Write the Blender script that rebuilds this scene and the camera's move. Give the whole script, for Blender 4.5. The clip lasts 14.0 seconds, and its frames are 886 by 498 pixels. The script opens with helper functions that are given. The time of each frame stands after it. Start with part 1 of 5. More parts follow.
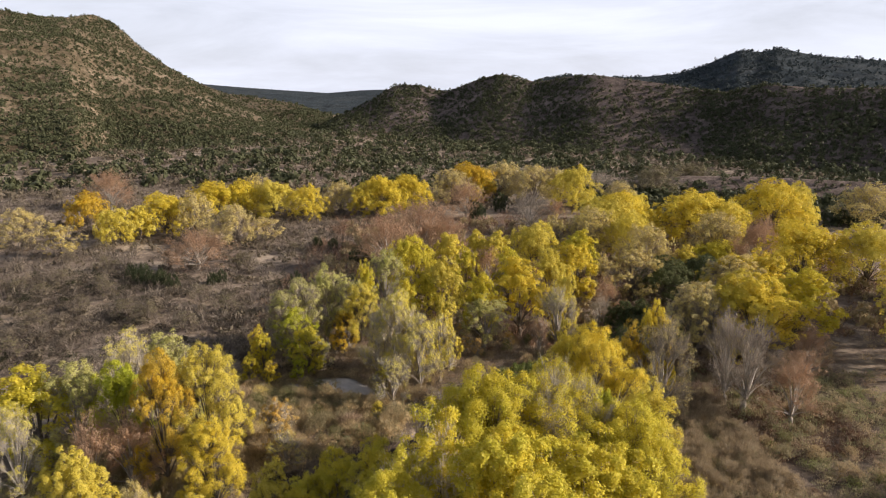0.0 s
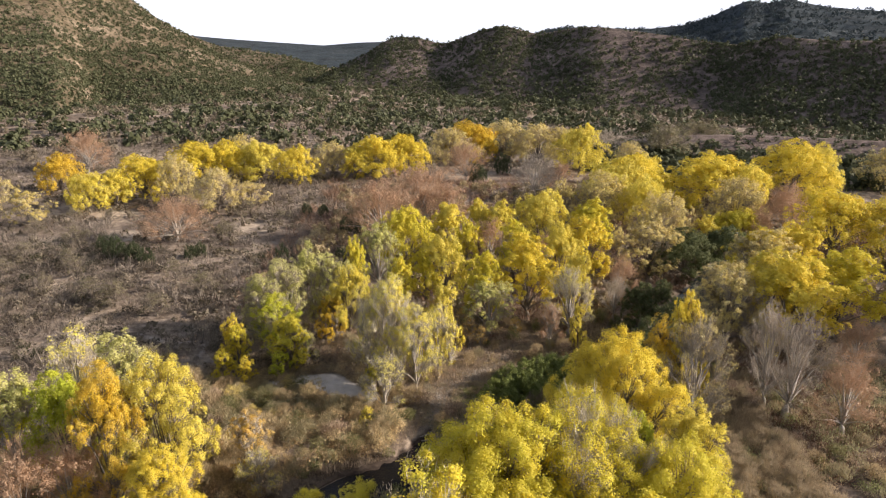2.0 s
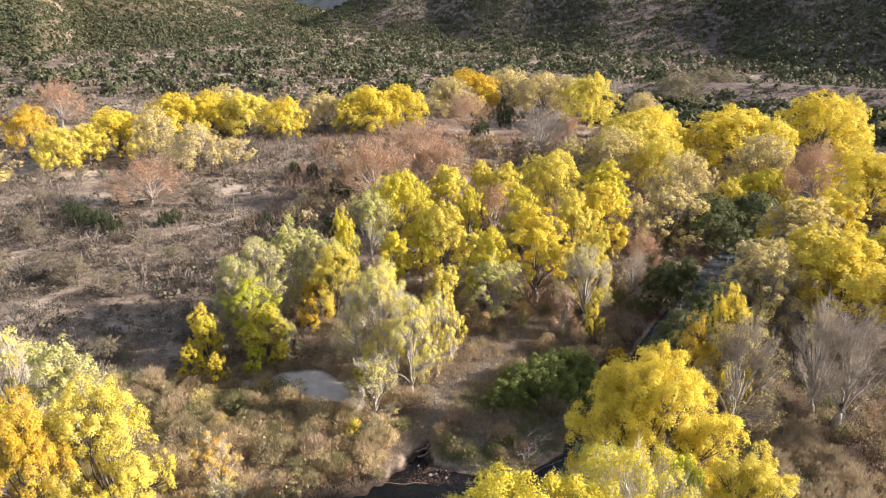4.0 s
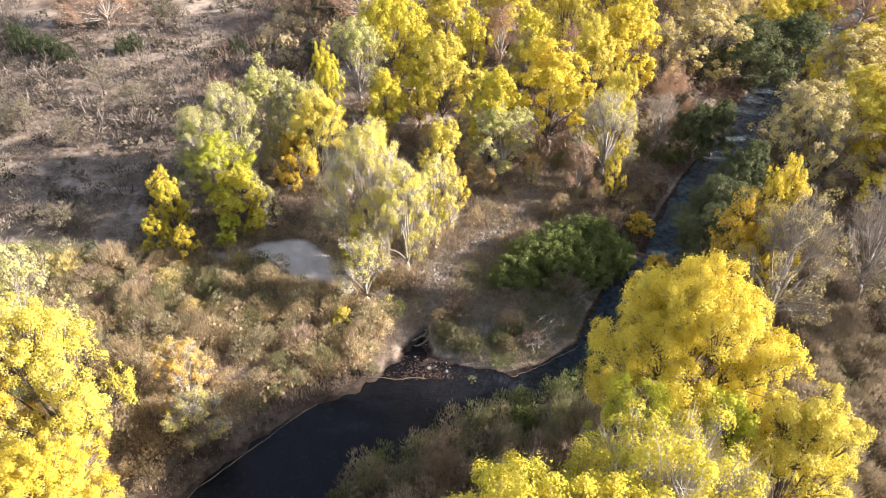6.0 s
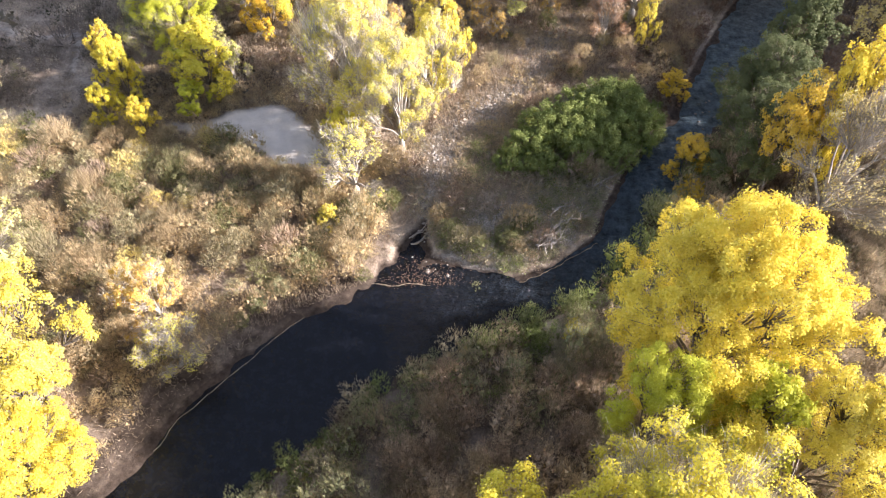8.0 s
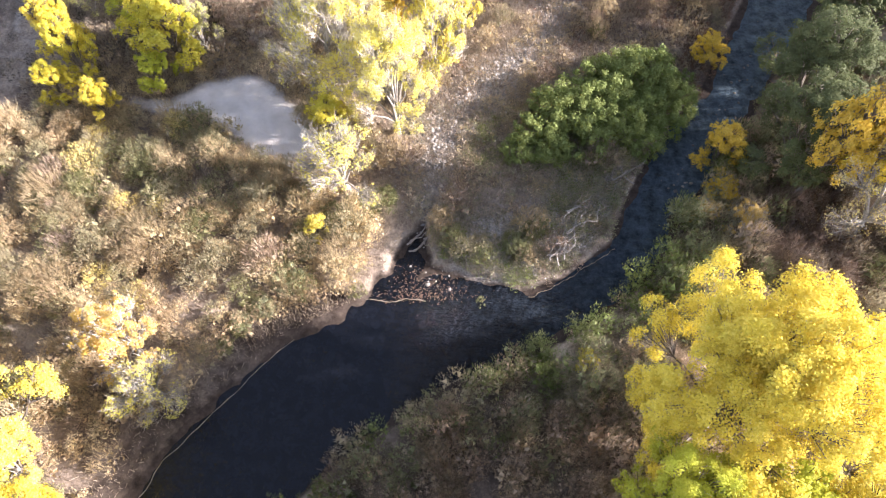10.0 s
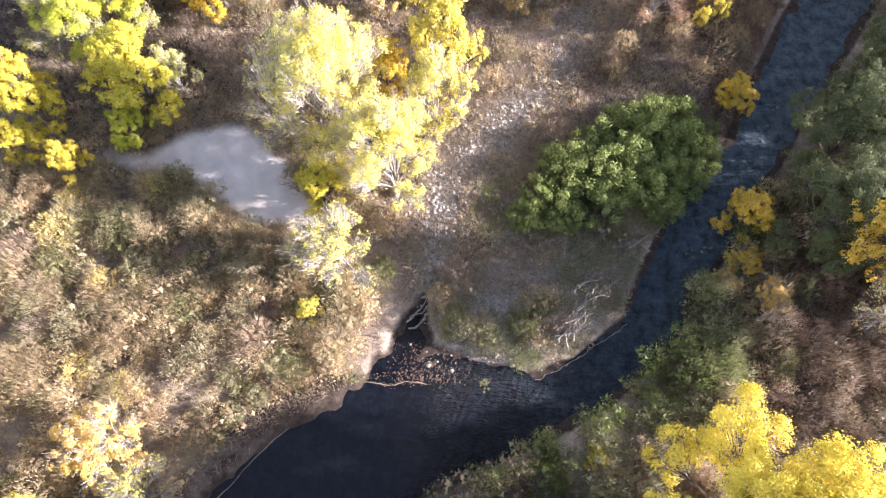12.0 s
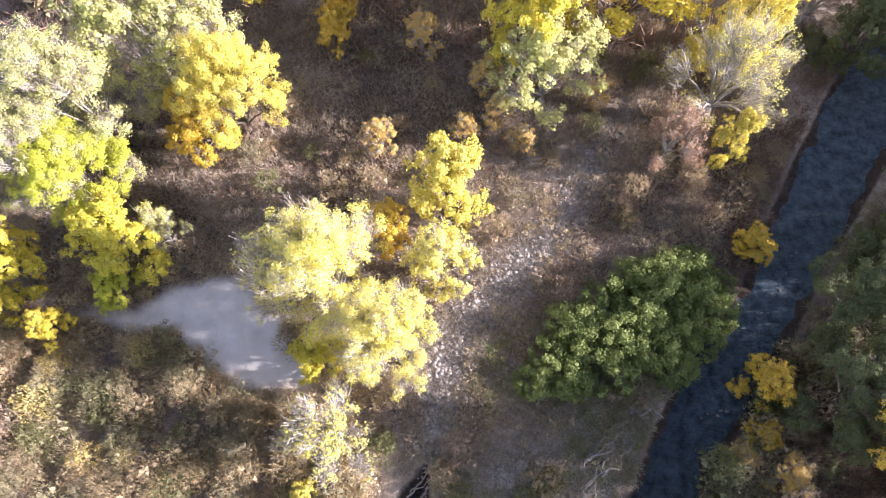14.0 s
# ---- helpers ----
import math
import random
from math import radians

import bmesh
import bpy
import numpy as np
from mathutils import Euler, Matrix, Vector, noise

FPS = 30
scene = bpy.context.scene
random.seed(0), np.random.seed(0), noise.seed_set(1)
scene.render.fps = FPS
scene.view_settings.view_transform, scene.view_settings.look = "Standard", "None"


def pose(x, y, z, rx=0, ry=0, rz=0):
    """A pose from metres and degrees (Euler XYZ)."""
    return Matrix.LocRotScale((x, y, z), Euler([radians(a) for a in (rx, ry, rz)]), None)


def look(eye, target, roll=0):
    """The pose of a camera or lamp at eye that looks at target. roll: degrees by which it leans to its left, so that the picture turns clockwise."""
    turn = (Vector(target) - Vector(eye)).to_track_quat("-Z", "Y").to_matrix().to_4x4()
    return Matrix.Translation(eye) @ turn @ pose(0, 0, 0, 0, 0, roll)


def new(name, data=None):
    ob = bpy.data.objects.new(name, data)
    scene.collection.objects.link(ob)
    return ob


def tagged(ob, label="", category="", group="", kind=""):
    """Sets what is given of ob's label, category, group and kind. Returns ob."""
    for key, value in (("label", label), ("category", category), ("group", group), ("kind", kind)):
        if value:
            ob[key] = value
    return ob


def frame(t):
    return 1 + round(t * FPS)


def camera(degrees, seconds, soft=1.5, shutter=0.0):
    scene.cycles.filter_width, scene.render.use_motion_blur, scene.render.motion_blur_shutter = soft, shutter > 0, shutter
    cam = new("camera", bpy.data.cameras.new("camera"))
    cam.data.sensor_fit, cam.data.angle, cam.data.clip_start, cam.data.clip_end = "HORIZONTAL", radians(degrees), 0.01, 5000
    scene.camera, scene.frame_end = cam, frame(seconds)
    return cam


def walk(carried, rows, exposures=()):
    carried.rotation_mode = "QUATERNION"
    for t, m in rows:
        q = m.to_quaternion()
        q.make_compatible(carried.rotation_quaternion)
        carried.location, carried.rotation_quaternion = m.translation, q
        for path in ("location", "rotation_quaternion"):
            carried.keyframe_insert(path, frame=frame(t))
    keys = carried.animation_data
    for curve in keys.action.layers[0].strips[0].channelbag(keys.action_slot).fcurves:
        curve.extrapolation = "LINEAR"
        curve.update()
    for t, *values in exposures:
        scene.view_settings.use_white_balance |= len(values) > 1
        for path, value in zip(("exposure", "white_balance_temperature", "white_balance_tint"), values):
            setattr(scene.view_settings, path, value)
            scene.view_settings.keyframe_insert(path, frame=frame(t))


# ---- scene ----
cam = camera(65.4, 14.0, 1.15)
METRES, EYE, TILT, LEAN, TURN = 72.0, 36.4, -12.5, 0.0, 0.0
ROWS = [
    (0.0, 0.0, 0.0, 0.0, 0.0, 0.0, -0.0),
    (0.5, -0.0002, 0.0391, 0.0091, -0.04, -0.68, 0.0),
    (1.0, -0.0004, 0.0776, 0.0181, -0.08, -1.57, 0.0),
    (1.5, -0.0008, 0.1158, 0.027, -0.11, -2.62, -0.0),
    (2.0, -0.001, 0.1538, 0.036, -0.14, -3.69, -0.01),
    (4.5, -0.0016, 0.3386, 0.0793, -0.28, -10.7, -0.0),
    (5.0, -0.0017, 0.3745, 0.0866, -0.31, -14.44, 0.01),
    (5.5, -0.0017, 0.4101, 0.0958, -0.36, -19.27, 0.06),
    (6.0, -0.0016, 0.4457, 0.1038, -0.4, -24.04, 0.1),
    (6.5, -0.0018, 0.4784, 0.1117, -0.45, -28.55, 0.1),
    (7.0, -0.0019, 0.5127, 0.1204, -0.48, -33.6, 0.12),
    (9.5, -0.0022, 0.6817, 0.1698, -0.62, -50.25, 0.14),
    (10.0, -0.0026, 0.7144, 0.1798, -0.64, -52.98, 0.1),
    (10.5, -0.0025, 0.7467, 0.1899, -0.63, -55.69, 0.1),
    (11.0, -0.0029, 0.7785, 0.1998, -0.66, -58.26, 0.06),
    (11.5, -0.0033, 0.8106, 0.2097, -0.67, -59.92, 0.03),
    (12.0, -0.0038, 0.8414, 0.2192, -0.69, -59.92, -0.01),
    (12.5, -0.0041, 0.8725, 0.2289, -0.7, -59.9, -0.04),
    (13.0, -0.004, 0.9042, 0.2389, -0.68, -59.97, -0.03),
    (13.5, -0.004, 0.935, 0.2483, -0.67, -59.94, -0.03),
    (14.0, -0.004, 0.9655, 0.258, -0.66, -59.93, -0.03),
]
walk_exposures = [(0.0, 0.26, 7050, 18), (2.0, 0.7, 6950, 18), (4.5, 1.32, 6600, 18), (7.0, 1.64, 6400, 19), (9.5, 2.12, 6100, 21), (12.0, 2.1, 5950, 24), (14.0, 1.88, 5800, 26)]
walk(cam, [(t, pose(0, 0, EYE, TILT, LEAN, TURN) @ pose(METRES * x, METRES * y, METRES * z, 90 + pitch, roll, yaw)) for t, x, y, z, yaw, pitch, roll in ROWS], walk_exposures)

# ---- light ----
SUN_AZ, SUN_EL = -3.5, 23.0  # degrees ahead of +x (less than none: behind it), and above the horizon
to_sun = Vector((math.cos(radians(SUN_EL)) * math.cos(radians(SUN_AZ)), math.cos(radians(SUN_EL)) * math.sin(radians(SUN_AZ)), math.sin(radians(SUN_EL))))
sun = new("sun", bpy.data.lights.new("sun", "SUN"))
sun.data.energy, sun.data.angle, sun.data.color = 5.0, radians(1.8), (1.0, 0.935, 0.84)
sun.matrix_world = look(to_sun * 400, (0, 0, 0))

world = bpy.data.worlds.new("sky")
scene.world = world
world.use_nodes = True
wt = world.node_tree
wt.nodes.clear()
w_out, w_bg = wt.nodes.new("ShaderNodeOutputWorld"), wt.nodes.new("ShaderNodeBackground")
w_sky = wt.nodes.new("ShaderNodeTexSky")
w_sky.sky_type, w_sky.sun_disc = "NISHITA", False
w_sky.sun_elevation, w_sky.sun_rotation = radians(SUN_EL), radians(90 - SUN_AZ)
w_sky.air_density, w_sky.dust_density = 1.0, 1.5
w_co, w_map, w_noise, w_ramp, w_mix = (wt.nodes.new(n) for n in ("ShaderNodeTexCoord", "ShaderNodeMapping", "ShaderNodeTexNoise", "ShaderNodeValToRGB", "ShaderNodeMixRGB"))
w_map.inputs["Scale"].default_value = (1.4, 2.2, 9.0)
w_noise.inputs["Scale"].default_value, w_noise.inputs["Detail"].default_value, w_noise.inputs["Roughness"].default_value = 1.6, 6, 0.6
w_noise.inputs["Distortion"].default_value = 0.6
w_ramp.color_ramp.elements[0].position, w_ramp.color_ramp.elements[1].position = 0.34, 0.68
w_ramp.color_ramp.elements[0].color, w_ramp.color_ramp.elements[1].color = (0.68, 0.68, 0.68, 1), (1, 1, 1, 1)
w_mix.inputs["Color2"].default_value = (16.0, 18.4, 22.0, 1)
wt.links.new(w_co.outputs["Generated"], w_map.inputs["Vector"])
wt.links.new(w_map.outputs["Vector"], w_noise.inputs["Vector"])
wt.links.new(w_noise.outputs["Fac"], w_ramp.inputs["Fac"])
w_sep, w_high, w_fac = wt.nodes.new("ShaderNodeSeparateXYZ"), wt.nodes.new("ShaderNodeValToRGB"), wt.nodes.new("ShaderNodeMixRGB")
w_high.color_ramp.elements[0].position, w_high.color_ramp.elements[1].position = 0.12, 0.5
w_high.color_ramp.elements[0].color, w_high.color_ramp.elements[1].color = (1, 1, 1, 1), (0.15, 0.15, 0.15, 1)
w_fac.blend_type, w_fac.inputs["Fac"].default_value = "MULTIPLY", 1.0
wt.links.new(w_co.outputs["Generated"], w_sep.inputs[0])
wt.links.new(w_sep.outputs["Z"], w_high.inputs["Fac"])
wt.links.new(w_ramp.outputs["Color"], w_fac.inputs["Color1"])
wt.links.new(w_high.outputs["Color"], w_fac.inputs["Color2"])
wt.links.new(w_fac.outputs["Color"], w_mix.inputs["Fac"])
wt.links.new(w_sky.outputs["Color"], w_mix.inputs["Color1"])
wt.links.new(w_mix.outputs["Color"], w_bg.inputs["Color"])
wt.links.new(w_bg.outputs["Background"], w_out.inputs["Surface"])
w_bg.inputs["Strength"].default_value = 0.046


# ---- materials ----
def node(tree, kind, **values):
    n = tree.nodes.new(kind)
    for key, value in values.items():
        n.inputs[key].default_value = value
    return n


def ramp(tree, fac, stops):
    n = tree.nodes.new("ShaderNodeValToRGB")
    while len(n.color_ramp.elements) < len(stops):
        n.color_ramp.elements.new(0.5)
    for e, (p, c) in zip(n.color_ramp.elements, stops):
        e.position, e.color = p, (*c, 1)
    tree.links.new(fac, n.inputs["Fac"])
    return n.outputs["Color"]


def blend(tree, a, b, fac, mode="MIX"):
    n = tree.nodes.new("ShaderNodeMixRGB")
    n.blend_type = mode
    for socket, value in (("Color1", a), ("Color2", b), ("Fac", fac)):
        if isinstance(value, bpy.types.NodeSocket):
            tree.links.new(value, n.inputs[socket])
        elif isinstance(value, tuple):
            n.inputs[socket].default_value = (*value, 1)
        else:
            n.inputs[socket].default_value = value
    return n.outputs["Color"]


def noise_fac(tree, scale, detail=4.0, rough=0.6, stretch=None, coords="Object"):
    co, n = tree.nodes.new("ShaderNodeTexCoord"), node(tree, "ShaderNodeTexNoise", Scale=scale, Detail=detail, Roughness=rough)
    out = co.outputs[coords]
    if stretch:
        m = node(tree, "ShaderNodeMapping", Scale=stretch)
        tree.links.new(out, m.inputs["Vector"])
        out = m.outputs["Vector"]
    tree.links.new(out, n.inputs["Vector"])
    return n.outputs["Fac"]


def fresh(name):
    m = bpy.data.materials.new(name)
    m.use_nodes = True
    t = m.node_tree
    t.nodes.clear()
    return m, t, t.nodes.new("ShaderNodeOutputMaterial")


def leaf_material(name, main, other, pale, through_light=0.33, patch=0.5):
    """Leaves: two hues in patches, a paler one leaf by leaf, light coming through."""
    m, t, out = fresh(name)
    info, geo = t.nodes.new("ShaderNodeObjectInfo"), t.nodes.new("ShaderNodeNewGeometry")
    patches = ramp(t, noise_fac(t, patch, 3.0), [(0.38, (0, 0, 0)), (0.66, (1, 1, 1))])
    c = blend(t, main, other, patches)
    shift = t.nodes.new("ShaderNodeMath")
    shift.operation = "MULTIPLY"
    shift.inputs[1].default_value = 0.45
    t.links.new(info.outputs["Random"], shift.inputs[0])
    c = blend(t, c, other, shift.outputs[0])
    leafwise = ramp(t, geo.outputs["Random Per Island"], [(0.0, (0.88, 0.87, 0.84)), (0.5, (1, 1, 1)), (1.0, (1.08, 1.07, 1.05))])
    c = blend(t, c, leafwise, 1.0, "MULTIPLY")
    pick = ramp(t, geo.outputs["Random Per Island"], [(0.75, (0, 0, 0)), (0.98, (0.35, 0.35, 0.35))])
    c = blend(t, c, pale, pick)
    d, tr, mix = node(t, "ShaderNodeBsdfPrincipled", Roughness=0.6), node(t, "ShaderNodeBsdfTranslucent"), node(t, "ShaderNodeMixShader", Fac=through_light)
    d.inputs["Specular IOR Level"].default_value = 0.15
    t.links.new(c, d.inputs["Base Color"])
    t.links.new(c, tr.inputs["Color"])
    t.links.new(d.outputs[0], mix.inputs[1])
    t.links.new(tr.outputs[0], mix.inputs[2])
    t.links.new(mix.outputs[0], out.inputs["Surface"])
    return m


def matt_material(name, dark, light, scale=3.0, rough=0.9, bump=0.3, fine=None, islands=False):
    m, t, out = fresh(name)
    c = ramp(t, noise_fac(t, scale, 6.0, 0.65), [(0.3, dark), (0.7, light)])
    if fine:
        c = blend(t, c, ramp(t, noise_fac(t, fine, 3.0), [(0.3, (0.65, 0.65, 0.65)), (0.7, (1.25, 1.25, 1.25))]), 1.0, "MULTIPLY")
    if islands:
        geo, info = t.nodes.new("ShaderNodeNewGeometry"), t.nodes.new("ShaderNodeObjectInfo")
        c = blend(t, c, ramp(t, geo.outputs["Random Per Island"], [(0.0, (0.6, 0.6, 0.6)), (1.0, (1.35, 1.33, 1.28))]), 1.0, "MULTIPLY")
        c = blend(t, c, ramp(t, info.outputs["Random"], [(0.0, (0.8, 0.8, 0.8)), (1.0, (1.2, 1.18, 1.15))]), 1.0, "MULTIPLY")
    b = node(t, "ShaderNodeBsdfPrincipled", Roughness=rough)
    b.inputs["Specular IOR Level"].default_value = 0.2
    t.links.new(c, b.inputs["Base Color"])
    if bump:
        bp = node(t, "ShaderNodeBump", Strength=bump, Distance=0.1)
        t.links.new(noise_fac(t, fine or scale * 5, 5.0), bp.inputs["Height"])
        t.links.new(bp.outputs[0], b.inputs["Normal"])
    t.links.new(b.outputs[0], out.inputs["Surface"])
    return m


LEAF = {
    "G": leaf_material("gold_leaves", (0.77, 0.615, 0.06), (0.73, 0.6, 0.09), (0.85, 0.76, 0.26)),
    "Y": leaf_material("yellow_leaves", (0.75, 0.63, 0.09), (0.68, 0.585, 0.125), (0.84, 0.77, 0.32)),
    "V": leaf_material("yellow_green_leaves", (0.72, 0.59, 0.06), (0.6, 0.55, 0.07), (0.82, 0.74, 0.26)),
    "L": leaf_material("lime_leaves", (0.42, 0.47, 0.045), (0.55, 0.54, 0.06), (0.66, 0.65, 0.18)),
    "P": leaf_material("pale_green_leaves", (0.5, 0.5, 0.14), (0.57, 0.54, 0.22), (0.68, 0.64, 0.38)),
    "C": leaf_material("straw_leaves", (0.68, 0.56, 0.17), (0.62, 0.52, 0.25), (0.78, 0.7, 0.42)),
    "O": leaf_material("orange_leaves", (0.73, 0.5, 0.035), (0.62, 0.45, 0.08), (0.76, 0.62, 0.2)),
    "R": leaf_material("rust_leaves", (0.47, 0.28, 0.165), (0.46, 0.33, 0.23), (0.57, 0.44, 0.32)),
    "B": leaf_material("withered_leaves", (0.34, 0.28, 0.18), (0.42, 0.34, 0.18), (0.5, 0.42, 0.28)),
    "D": leaf_material("willow_leaves", (0.085, 0.105, 0.036), (0.12, 0.135, 0.055), (0.2, 0.21, 0.11), 0.25),
    "S": leaf_material("grey_green_leaves", (0.2, 0.19, 0.1), (0.26, 0.22, 0.13), (0.34, 0.3, 0.2), 0.25),
    "T": leaf_material("tan_orange_leaves", (0.68, 0.45, 0.09), (0.62, 0.45, 0.17), (0.72, 0.58, 0.3)),
    "N": leaf_material("pale_yellow_leaves", (0.78, 0.68, 0.08), (0.74, 0.67, 0.2), (0.84, 0.8, 0.42)),
}

def brush_material(name, stops, through_light=0.35):
    """Brush whose hue changes from shrub to shrub, stem by stem a little lighter or darker."""
    m, t, out = fresh(name)
    at, geo = t.nodes.new("ShaderNodeAttribute"), t.nodes.new("ShaderNodeNewGeometry")
    at.attribute_name = "tint"
    c = ramp(t, at.outputs["Fac"], stops)
    c = blend(t, c, ramp(t, noise_fac(t, 1.7, 4.0, 0.7), [(0.3, (0.68, 0.68, 0.66)), (0.7, (1.3, 1.28, 1.25))]), 1.0, "MULTIPLY")
    c = blend(t, c, ramp(t, geo.outputs["Random Per Island"], [(0.0, (0.72, 0.71, 0.7)), (1.0, (1.25, 1.24, 1.22))]), 1.0, "MULTIPLY")
    d, tr, mix = node(t, "ShaderNodeBsdfPrincipled", Roughness=0.8), node(t, "ShaderNodeBsdfTranslucent"), node(t, "ShaderNodeMixShader", Fac=through_light)
    d.inputs["Specular IOR Level"].default_value = 0.1
    t.links.new(c, d.inputs["Base Color"])
    t.links.new(c, tr.inputs["Color"])
    t.links.new(d.outputs[0], mix.inputs[1])
    t.links.new(tr.outputs[0], mix.inputs[2])
    t.links.new(mix.outputs[0], out.inputs["Surface"])
    return m


TERRACE_BRUSH = brush_material("terrace_brush_stems", [(0.0, (0.17, 0.18, 0.075)), (0.2, (0.31, 0.3, 0.155)), (0.4, (0.42, 0.38, 0.24)), (0.6, (0.5, 0.385, 0.245)), (0.8, (0.64, 0.52, 0.32)), (1.0, (0.76, 0.65, 0.43))])
# rust-brown stems, darkened for tree shade that the thin crowns don't cast
SHADED_THICKET = brush_material("shaded_thicket_stems", [(0.0, (0.13, 0.125, 0.07)), (0.35, (0.19, 0.135, 0.105)), (0.7, (0.27, 0.21, 0.17)), (1.0, (0.42, 0.35, 0.25))])
BANK_BRUSH = brush_material("bank_brush_stems", [(0.0, (0.2, 0.24, 0.085)), (0.25, (0.37, 0.37, 0.22)), (0.5, (0.46, 0.35, 0.26)), (0.75, (0.6, 0.49, 0.38)), (1.0, (0.7, 0.58, 0.39))])
FIELD_BRUSH = brush_material("field_brush_stems", [(0.0, (0.05, 0.055, 0.03)), (0.2, (0.09, 0.078, 0.062)), (0.5, (0.165, 0.142, 0.118)), (0.75, (0.29, 0.25, 0.2)), (1.0, (0.52, 0.44, 0.33))])

BARK = matt_material("cottonwood_bark", (0.1, 0.08, 0.062), (0.27, 0.23, 0.19), 2.0, 0.9, 0.5, 9.0)
PALE_BARK = matt_material("pale_bark", (0.27, 0.24, 0.2), (0.5, 0.46, 0.41), 1.5, 0.85, 0.3, 8.0)
TWIG = matt_material("grey_twigs", (0.3, 0.26, 0.22), (0.5, 0.45, 0.39), 0.8, 0.9, 0, None, True)
WHITE_TWIG = matt_material("white_twigs", (0.5, 0.45, 0.38), (0.7, 0.65, 0.57), 0.8, 0.9, 0, None, True)
BROWN_TWIG = matt_material("brown_twigs", (0.27, 0.2, 0.15), (0.42, 0.33, 0.255), 0.5, 0.9, 0, None, True)
SAGE = leaf_material("sage_leaves", (0.31, 0.275, 0.165), (0.38, 0.33, 0.21), (0.48, 0.43, 0.3), 0.35, 0.6)
TAN_BRUSH = leaf_material("tan_brush", (0.42, 0.33, 0.2), (0.5, 0.4, 0.25), (0.6, 0.52, 0.37), 0.4, 0.6)
OLIVE_BRUSH = leaf_material("olive_brush", (0.2, 0.21, 0.09), (0.27, 0.26, 0.13), (0.38, 0.36, 0.22), 0.35, 0.6)
RUST_TWIG = matt_material("rust_brown_twigs", (0.19, 0.115, 0.08), (0.33, 0.22, 0.155), 0.12, 0.9, 0, None, True)
STRAW = leaf_material("dry_grass", (0.46, 0.385, 0.29), (0.33, 0.265, 0.2), (0.6, 0.54, 0.44), 0.4, 0.25)
BAR_GRASS = leaf_material("bar_grass_blades", (0.3, 0.29, 0.16), (0.42, 0.38, 0.27), (0.54, 0.5, 0.4), 0.4, 0.4)
WEED = leaf_material("tan_weeds", (0.47, 0.37, 0.2), (0.52, 0.43, 0.28), (0.64, 0.56, 0.42), 0.4, 0.3)
FIELD_SAGE = leaf_material("field_brush_leaves", (0.17, 0.145, 0.105), (0.23, 0.195, 0.14), (0.31, 0.265, 0.2), 0.3, 0.05)
FIELD_TWIG = matt_material("field_twigs", (0.1, 0.083, 0.068), (0.33, 0.285, 0.24), 0.06, 0.9, 0, None, True)
JUNIPER = leaf_material("juniper_needles", (0.07, 0.08, 0.04), (0.1, 0.11, 0.058), (0.13, 0.14, 0.08), 0.15, 0.02)
# needles of the mountain woods, with the blue of distance haze put into the colour
HAZY_WOODS = leaf_material("hazy_wood_needles", (0.05, 0.068, 0.072), (0.065, 0.085, 0.09), (0.09, 0.105, 0.11), 0.15, 0.02)
JUNIPER_NEAR = leaf_material("near_juniper_needles", (0.05, 0.065, 0.03), (0.07, 0.085, 0.04), (0.12, 0.13, 0.07), 0.15, 0.6)
STONE = matt_material("river_stone", (0.3, 0.275, 0.25), (0.5, 0.47, 0.43), 0.9, 0.8, 0.3, 14.0, True)
WET_STONE = matt_material("wet_stone", (0.07, 0.065, 0.06), (0.24, 0.225, 0.205), 1.2, 0.35, 0.3, 14.0, True)
DRIFTWOOD = matt_material("driftwood", (0.24, 0.21, 0.18), (0.48, 0.43, 0.38), 2.5, 0.9, 0.4, 20.0)
FOAM = matt_material("floating_debris", (0.17, 0.135, 0.095), (0.38, 0.32, 0.24), 6.0, 0.9, 0.2, 30.0)


